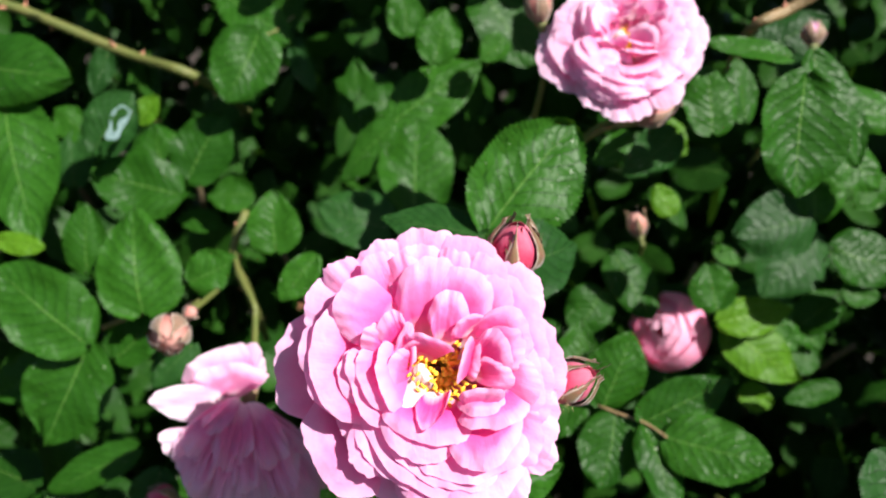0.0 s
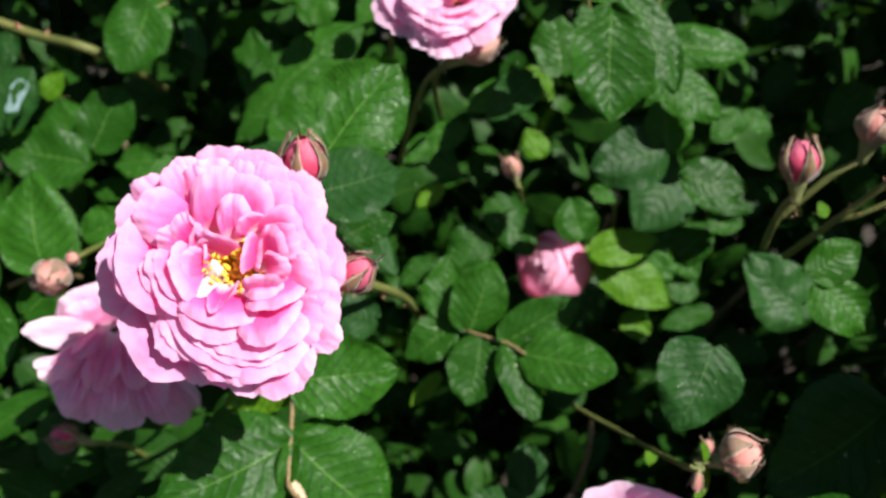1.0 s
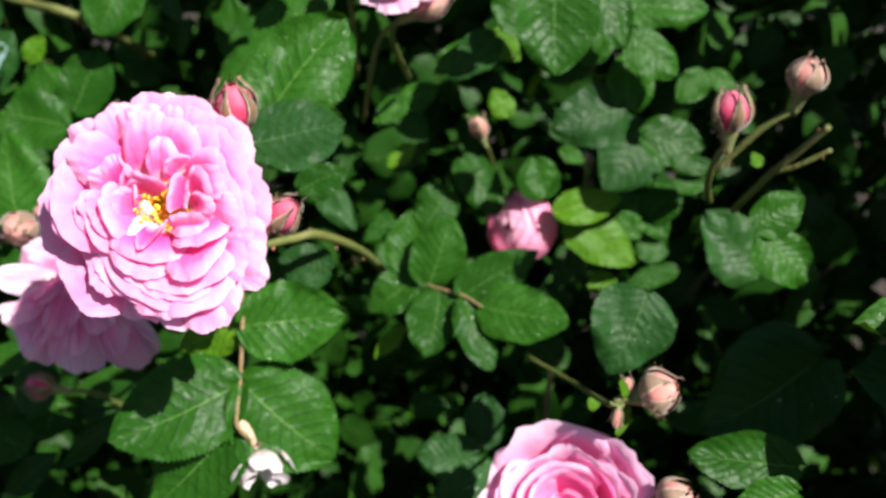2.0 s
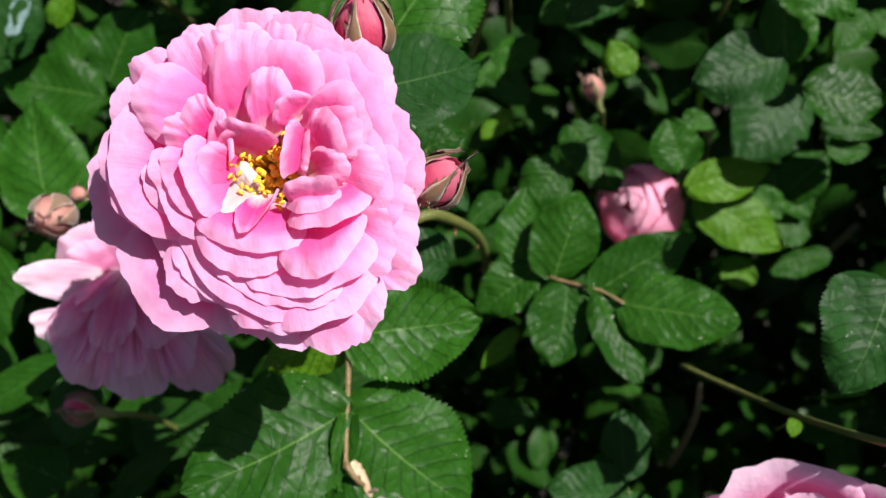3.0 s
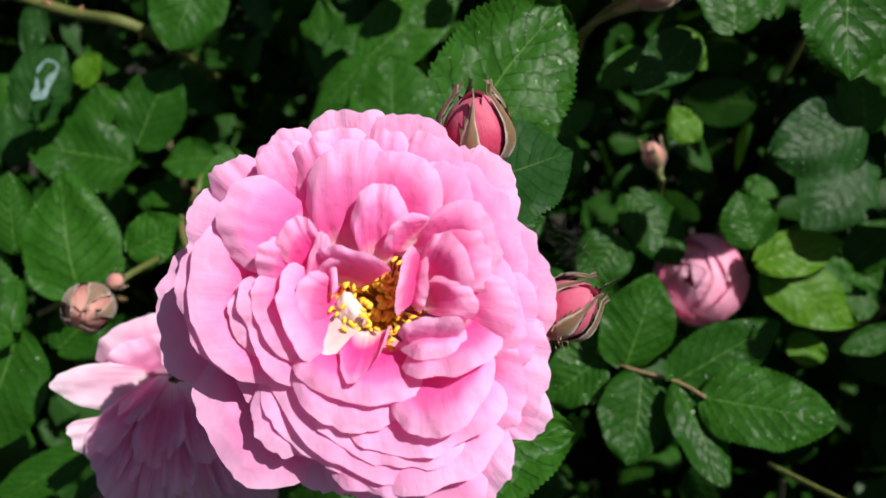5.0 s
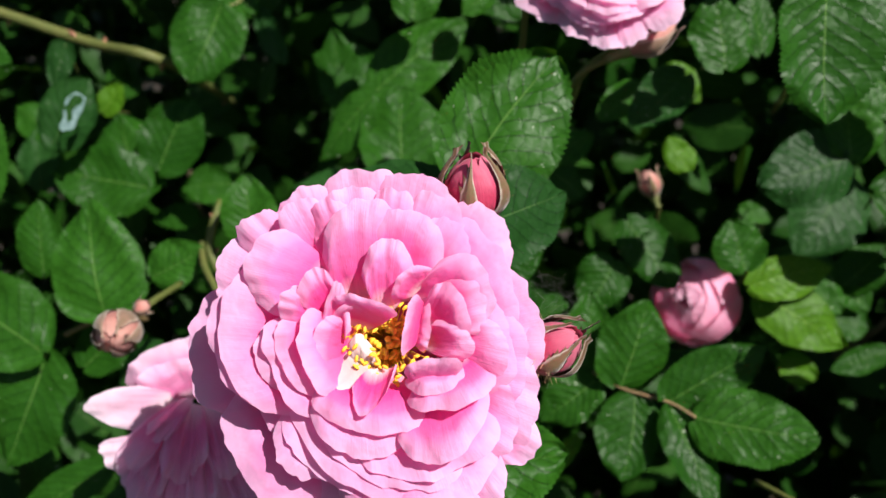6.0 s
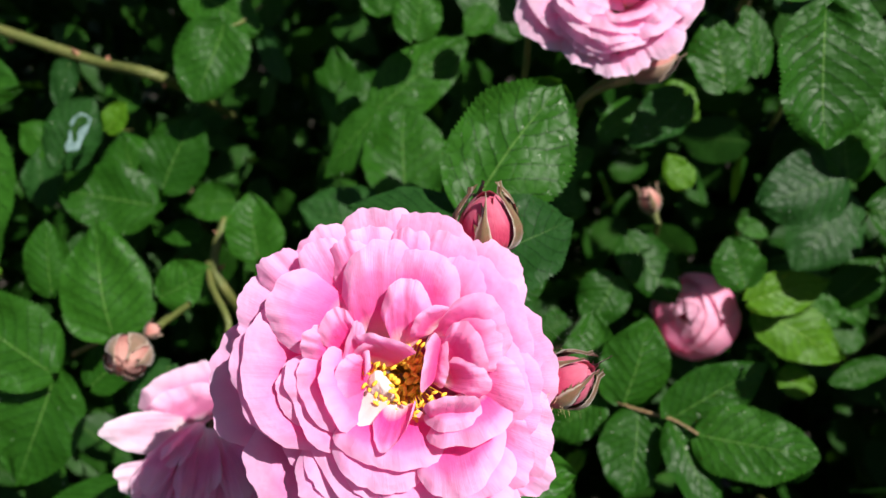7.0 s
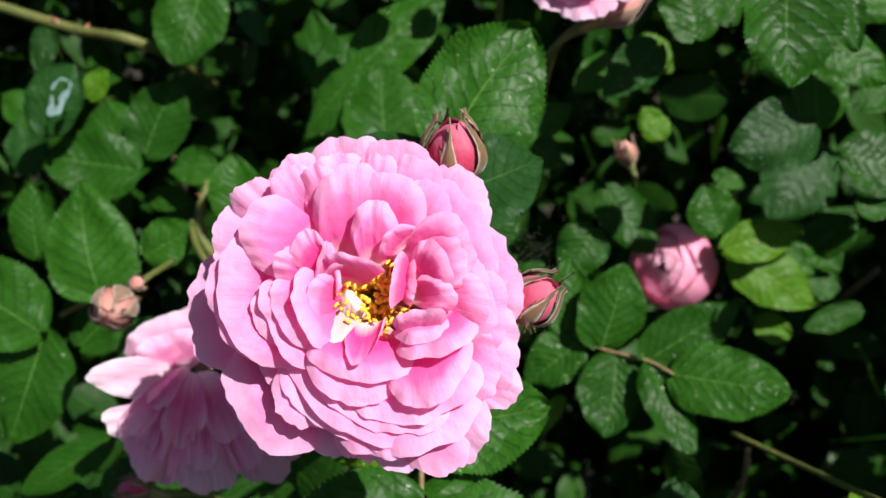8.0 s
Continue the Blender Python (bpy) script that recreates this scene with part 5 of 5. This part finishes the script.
def shaded_rose():
    """A nodding rose seen from its side: pale back petals above, and a hanging skirt of soft pleats."""
    f = Flower((0.1130, 0.4020, 1.1269), (0.464, -0.665, 0.585), (-0.156, 0.543, 0.825), 0.0262, "nodding pale pink rose with pointed outer petals, half shaded", PETAL_PALE)
    f.rounding = 0.12
    soft = dict(ruffle=0.10, curl=0.05)
    pleated = dict(ruffle=0.11, curl=0.03, pleat=0.13)
    inner = dict(ruffle=0.11, curl=0.04, pleat=0.13)
    # back petals
    f.arc((-0.037, 1.134), (0.149, 1.052), (0.243, 0.728), (-0.025, 0.523), -0.16, drop=0.2, form=0.2, **soft)
    f.arc((-0.815, 0.718), (-0.424, 1.063), (0.104, 1.131), (-0.027, 0.522), -0.12, drop=0.22, form=0.2, **soft)
    f.arc((-0.678, 0.642), (-0.381, 0.887), (0.210, 0.795), (-0.120, 0.446), -0.02, drop=0.22, form=0.3, **soft)
    f.arc((-0.647, 0.170), (-1.181, 0.472), (-0.714, 0.662), (-0.235, 0.470), 0.02, drop=0.24, form=0.1, curl=0.02, ruffle=0.05, material=PETAL_BLUSH)
    f.arc((-0.762, -0.354), (-0.986, 0.018), (-0.781, 0.104), (-0.288, 0.161), -0.06, drop=0.2, form=0.1, material=PETAL_BLUSH, **soft)
    # hanging skirt, outer layer
    f.arc((-0.568, 0.311), (-0.844, -0.119), (-0.641, -0.577), (-0.097, 0.466), 0.04, drop=0.16, form=0.2, **pleated)
    f.arc((-0.774, -0.361), (-0.524, -0.694), (-0.212, -0.729), (-0.098, 0.454), 0.06, drop=0.18, form=0.2, **pleated)
    f.arc((-0.386, -0.733), (0.106, -0.889), (0.445, -0.701), (-0.053, 0.441), 0.08, drop=0.2, form=0.2, **pleated)
    f.arc((0.336, -0.711), (0.694, -0.838), (1.041, -0.703), (0.019, 0.424), 0.04, drop=0.2, form=0.2, **pleated)
    f.arc((1.013, -0.790), (1.118, -0.481), (0.836, 0.003), (0.109, 0.394), 0.0, drop=0.2, form=0.2, **pleated)
    # hanging skirt, inner folds
    f.arc((-0.653, -0.177), (-0.473, -0.441), (-0.137, -0.070), (-0.113, 0.440), 0.14, drop=0.2, form=0.3, **inner)
    f.arc((-0.262, -0.291), (-0.029, -0.618), (0.230, -0.311), (-0.058, 0.439), 0.17, drop=0.22, form=0.3, **inner)
    f.arc((0.197, -0.429), (0.497, -0.617), (0.770, -0.266), (0.025, 0.440), 0.12, drop=0.22, form=0.3, **inner)
    f.arc((-0.800, 0.090), (-0.633, -0.121), (-0.327, 0.163), (-0.130, 0.481), 0.14, drop=0.2, form=0.3, **inner)
    f.arc((-0.434, -0.058), (-0.232, -0.345), (0.037, -0.016), (-0.093, 0.461), 0.22, drop=0.24, form=0.4, **inner)
    f.arc((0.052, -0.132), (0.285, -0.313), (0.512, 0.016), (-0.001, 0.450), 0.18, drop=0.24, form=0.4, **inner)
    f.arc((-0.593, 0.236), (-0.445, 0.098), (-0.212, 0.302), (-0.105, 0.508), 0.2, drop=0.2, form=0.4, **inner)
    f.cup(0.30, 0.16)
    tube("stem", [f.ob.location + f.spot((0.15, 0.35, -0.45)), (0.0920, 0.4606, 1.1275), (0.0883, 0.4682, 1.1309), (0.0755, 0.4843, 1.1311), (0.0643, 0.5043, 1.1277)], [0.0013] * 5, STEM, f.ob)


great_rose()
shaded_rose()
bloom((0.2051, 0.5037, 1.2568), (-0.136, -0.559, 0.818), (0.279, 0.522, 0.806), 0.0258, "pink rose with tiered petals, facing upward in the sun", 70, [(0.2133, 0.4986, 1.2270), (0.2023, 0.5235, 1.2064), (0.1976, 0.5897, 1.1610)], PETAL_PALE)
low_rose()
cupped_rose()

# spent flower: a few crumpled whitish petals on a dry stem
def spent_rose():
    f = Flower((0.1960, 0.3733, 1.0961), (0.437, -0.764, -0.474), (0.036, -0.490, 0.871), 0.0125, "spent whitish rose with crumpled petals hanging below leaves", PETAL_SPENT)
    rng = random.Random(31)
    f.whorl(5, 0.85, 30, 0.35, rng=rng, bulge=0.8, curl=0.05, ruffle=0.10)
    f.whorl(4, 0.6, 34, 0.45, 30, rng=rng, bulge=0.8, curl=0.05, ruffle=0.10)
    f.cup(0.42)
    tube("stem", [f.ob.location + f.spot((0, 0, -0.68)), (0.1906, 0.3726, 1.1104), (0.1859, 0.3771, 1.1126), (0.1762, 0.4087, 1.0891)], [0.0006, 0.0008, 0.0009, 0.0007], STEM_RED, f.ob, "dry brown stem")


spent_rose()

# ---- buds ----
bud((0.1884, 0.3884, 1.2220), (0.1874, 0.3866, 1.2356), 0.0133, "pink rose bud with green-brown sepals beside the biggest rose", open_by=0.10, bristles=340, stem=[(0.1896, 0.3835, 1.2172), (0.1866, 0.3950, 1.1985), (0.1836, 0.4150, 1.1850)])
bud((0.2044, 0.3714, 1.2012), (0.2120, 0.3698, 1.2104), 0.0111, "pink rose bud with hairy sepals at the biggest rose's edge", open_by=0.10, bristles=380, stem=[(0.2001, 0.3707, 1.1985), (0.1925, 0.3900, 1.1800), (0.1880, 0.4050, 1.1680)])
bud((0.0680, 0.4401, 1.1333), (0.0748, 0.4224, 1.1415), 0.0150, "round brownish-pink rose bud on a hairy stem", sepal_mat=SEPAL_BROWN, open_by=0.05, stem=[(0.0709, 0.4525, 1.1345), (0.0677, 0.4796, 1.1249)])
bud((0.2402, 0.5838, 1.1370), (0.2348, 0.5851, 1.1473), 0.0098, "small pale pink rose bud with spread sepals", PETAL_DUSK, open_by=0.7, stem=[(0.2437, 0.5864, 1.1291), (0.2465, 0.6192, 1.0986)])
bud((0.3374, 0.4527, 1.2160), (0.3354, 0.4559, 1.2294), 0.0133, "opening pink rose bud with curled sepals", open_by=0.30, bristles=340, stem=[(0.3363, 0.4537, 1.2063), (0.3367, 0.4608, 1.1920), (0.3453, 0.4908, 1.1684)], stem_radius=0.0012)
bud((0.3588, 0.4627, 1.2295), (0.3594, 0.4630, 1.2413), 0.0138, "closed brownish rose bud on a thick stem", sepal_mat=SEPAL_BROWN, open_by=0.05, stem=[(0.3500, 0.4628, 1.2145), (0.3386, 0.4640, 1.1950)], stem_radius=0.0012)
bud((0.2986, 0.6316, 1.1057), (0.2973, 0.6361, 1.1125), 0.0075, "tiny green rose bud", PETAL_PALE, open_by=0.1)
bud((0.3194, 0.3759, 1.1594), (0.3281, 0.3745, 1.1662), 0.0140, "round dusty-pink rose bud with brown sepals on a bent stem", sepal_mat=SEPAL_BROWN, open_by=0.06, bristles=340, stem=[(0.3125, 0.3744, 1.1538), (0.3091, 0.4143, 1.1216), (0.3014, 0.4459, 1.0997), (0.2833, 0.4706, 1.0875)], stem_radius=0.0009)
bud((0.3303, 0.3603, 1.1308), (0.3385, 0.3621, 1.1370), 0.0130, "brownish rose bud beside a low open rose", sepal_mat=SEPAL_BROWN, open_by=0.15)
bud((0.2167, 0.5003, 1.2256), (0.2291, 0.5022, 1.2339), 0.0120, "dusky pink rose bud under an upward-facing rose", sepal_mat=SEPAL_BROWN, open_by=0.05)
bud((0.1765, 0.5205, 1.2478), (0.1716, 0.5214, 1.2601), 0.0105, "dark reddish rose bud beside an upward-facing rose", sepal_mat=SEPAL_BROWN, open_by=0.05)
bud((0.2953, 0.6155, 1.2345), (0.2936, 0.6206, 1.2433), 0.0110, "beige rose bud among leaves", PETAL_PALE, SEPAL_BROWN, open_by=0.1)
bud((0.0711, 0.4299, 1.0517), (0.0608, 0.4263, 1.0558), 0.0130, "dark pink rose bud in the shade of a nodding rose", open_by=0.1)

bud((0.3160, 0.3756, 1.1594), (0.3133, 0.3777, 1.1634), 0.0040, "small dusty-pink side bud with a pointed green sepal", PETAL_DUSK, open_by=0.55, stem=[(0.3145, 0.3740, 1.1582), (0.3110, 0.3735, 1.1570)], stem_radius=0.0008)
bud((0.3127, 0.3721, 1.1553), (0.3129, 0.3687, 1.1503), 0.0038, "small hanging side bud with a long thin sepal", PETAL_DUSK, open_by=0.45, stem=[(0.3115, 0.3726, 1.1562), (0.3099, 0.3730, 1.1566)], stem_radius=0.0006)
bud((0.2764, 0.5824, 1.1083), (0.2745, 0.5846, 1.1118), 0.0055, "dried brown bud remains on a shaded rose", PETAL_DUSK, SEPAL_BROWN, open_by=0.6, stem=[(0.2770, 0.5850, 1.1030), (0.2790, 0.5950, 1.0960)], stem_radius=0.0007)
bud((0.0708, 0.4440, 1.1370), (0.0752, 0.4455, 1.1403), 0.0058, "withered brownish bud behind a round bud", PETAL_DUSK, SEPAL_BROWN, open_by=0.35, stem=[(0.0680, 0.4500, 1.1330), (0.0640, 0.4700, 1.1250)], stem_radius=0.0009)


def dry_bract(points, widths, label):
    """A crumpled dry bract: a folded strip along the points, thick enough to curl."""
    ob = thing("dry_bract", points[0], label, "bract")
    pts = [Vector(p) for p in points]
    verts, uvs, n, m = [], [], 14, 7
    for i in range(n):
        f = i / (n - 1) * (len(pts) - 1)
        k = min(int(f), len(pts) - 2)
        c, w = pts[k].lerp(pts[k + 1], f - k), widths[k] * (1 - f + k) + widths[k + 1] * (f - k)
        along = (pts[k + 1] - pts[k]).normalized()
        side = along.cross(FACE).normalized()
        for j in range(m):
            u = -1 + 2 * j / (m - 1)
            lift = 0.5 * w * (1 - u * u) + 0.35 * w * noise.noise((i * 0.5, u * 2.1, 4.0))
            verts.append(c + side * u * w * 0.5 * (1 + 0.25 * noise.noise((i * 0.7, u, 9.0))) + FACE * lift - pts[0])
            uvs.append((i / (n - 1), j / (m - 1)))
    blade = mesh_object("blade", verts, grid_faces(n, m), DRY, ob, "", uvs)
    skin = blade.modifiers.new("thickness", "SOLIDIFY")
    skin.thickness = 0.0003
    return ob


dry_bract([(0.1854, 0.3775, 1.1120), (0.1885, 0.3768, 1.1090), (0.1915, 0.3760, 1.1062), (0.1938, 0.3745, 1.1025)], [0.0030, 0.0052, 0.0030, 0.0012], "pale brown dried bract above a spent rose")
rose_leaf((0.3518, 0.4567, 1.2028), (0.3486, 0.4590, 1.2070), 0.0050, 10, LEAF_YOUNG, stalk=0.006)

# ---- canes and stems in view ----
cane([(-0.1501, 0.6288, 1.1739), (-0.1140, 0.6265, 1.1722), (-0.0455, 0.6175, 1.1627), (-0.0004, 0.6055, 1.1625), (-0.0160, 0.7122, 1.0994)], [0.0030, 0.0029, 0.0028, 0.0027, 0.0026], "yellow-green thorny rose cane", STEM, 14, 5)
cane([(0.1853, 0.4082, 1.1666), (0.1923, 0.4229, 1.1621), (0.1981, 0.4348, 1.1574), (0.2060, 0.4738, 1.1257), (0.2016, 0.5656, 1.0441)], [0.0014, 0.0016, 0.0018, 0.0018, 0.002], "green-brown rose stem behind the biggest rose", STEM, 6, 6)
cane([(0.3721, 0.4650, 1.2178), (0.3654, 0.4691, 1.2039), (0.3603, 0.4745, 1.1914), (0.3570, 0.4985, 1.1620)], [0.0011, 0.0012, 0.0013, 0.0015], "brownish-green rose stem with thorns", STEM, 6, 7)
cane([(0.3774, 0.4708, 1.2070), (0.3681, 0.4722, 1.1980), (0.3611, 0.4752, 1.1924)], [0.0009, 0.0010, 0.0011], "thin brownish-green side stem with thorns", STEM, 3, 8)
cane([(0.2805, 0.5699, 1.2669), (0.2703, 0.5685, 1.2576), (0.2577, 0.5664, 1.2474), (0.2651, 0.6285, 1.2112)], [0.0024, 0.0024, 0.0022, 0.002], "brown rose stem above the leaves", STEM_RED, 4, 9)
cane([(0.0436, 0.5662, 1.1122), (0.0440, 0.5492, 1.0964), (0.0520, 0.5510, 1.0730), (0.0401, 0.6085, 0.9981)], [0.0020, 0.0022, 0.0024, 0.0026], "olive rose stem in the leaves", STEM, 4, 10)
cane([(0.0118, 0.4812, 1.0883), (0.0226, 0.4940, 1.0901), (0.0197, 0.5275, 1.0656)], [0.0011, 0.0011, 0.0012], "thin brown leaf stalk among leaves", STEM_RED, 0, 11)
cane([(0.2949, 0.4838, 1.0686), (0.2964, 0.4830, 1.0490), (0.2982, 0.5095, 0.9965)], [0.0012, 0.0013, 0.0016], "reddish-brown rose cane in shade", CANE, 3, 12)
rose_leaf((0.3116, 0.4290, 1.1078), (0.3109, 0.4244, 1.1046), 0.0050, 0, LEAF_YOUNG, stalk=0.01)
rose_leaf((0.3167, 0.3775, 1.1518), (0.3139, 0.3696, 1.1465), 0.0035, 20, LEAF_YOUNG, stalk=0.006)
rose_leaf((0.3145, 0.3735, 1.1597), (0.3114, 0.3742, 1.1653), 0.0034, 20, LEAF_YOUNG, stalk=0.006)

# spider silk between a bud and the biggest rose
def spider_silk():
    rng = random.Random(5)
    ob = thing("spider_silk", (0.2067, 0.3570, 1.2205), "fine grey spider threads between bud and rose", "web")
    a, b = Vector((0.2039, 0.3608, 1.2240)), Vector((0.2109, 0.3576, 1.2204))
    for k in range(34):
        mid = a.lerp(b, rng.uniform(0.1, 0.9)) + RIGHT * rng.uniform(-0.0012, 0.0020) + UPWARD * rng.uniform(-0.0020, 0.0042)
        way = RIGHT * rng.uniform(-1, 1) + UPWARD * rng.uniform(-1, 1)
        way = way.normalized() * rng.uniform(0.001, 0.0034)
        tube("thread", [mid - way, mid + UPWARD * rng.uniform(-0.0006, 0.0006), mid + way], [0.000006] * 3, SILK, ob, sides=4, rounds=3)


spider_silk()
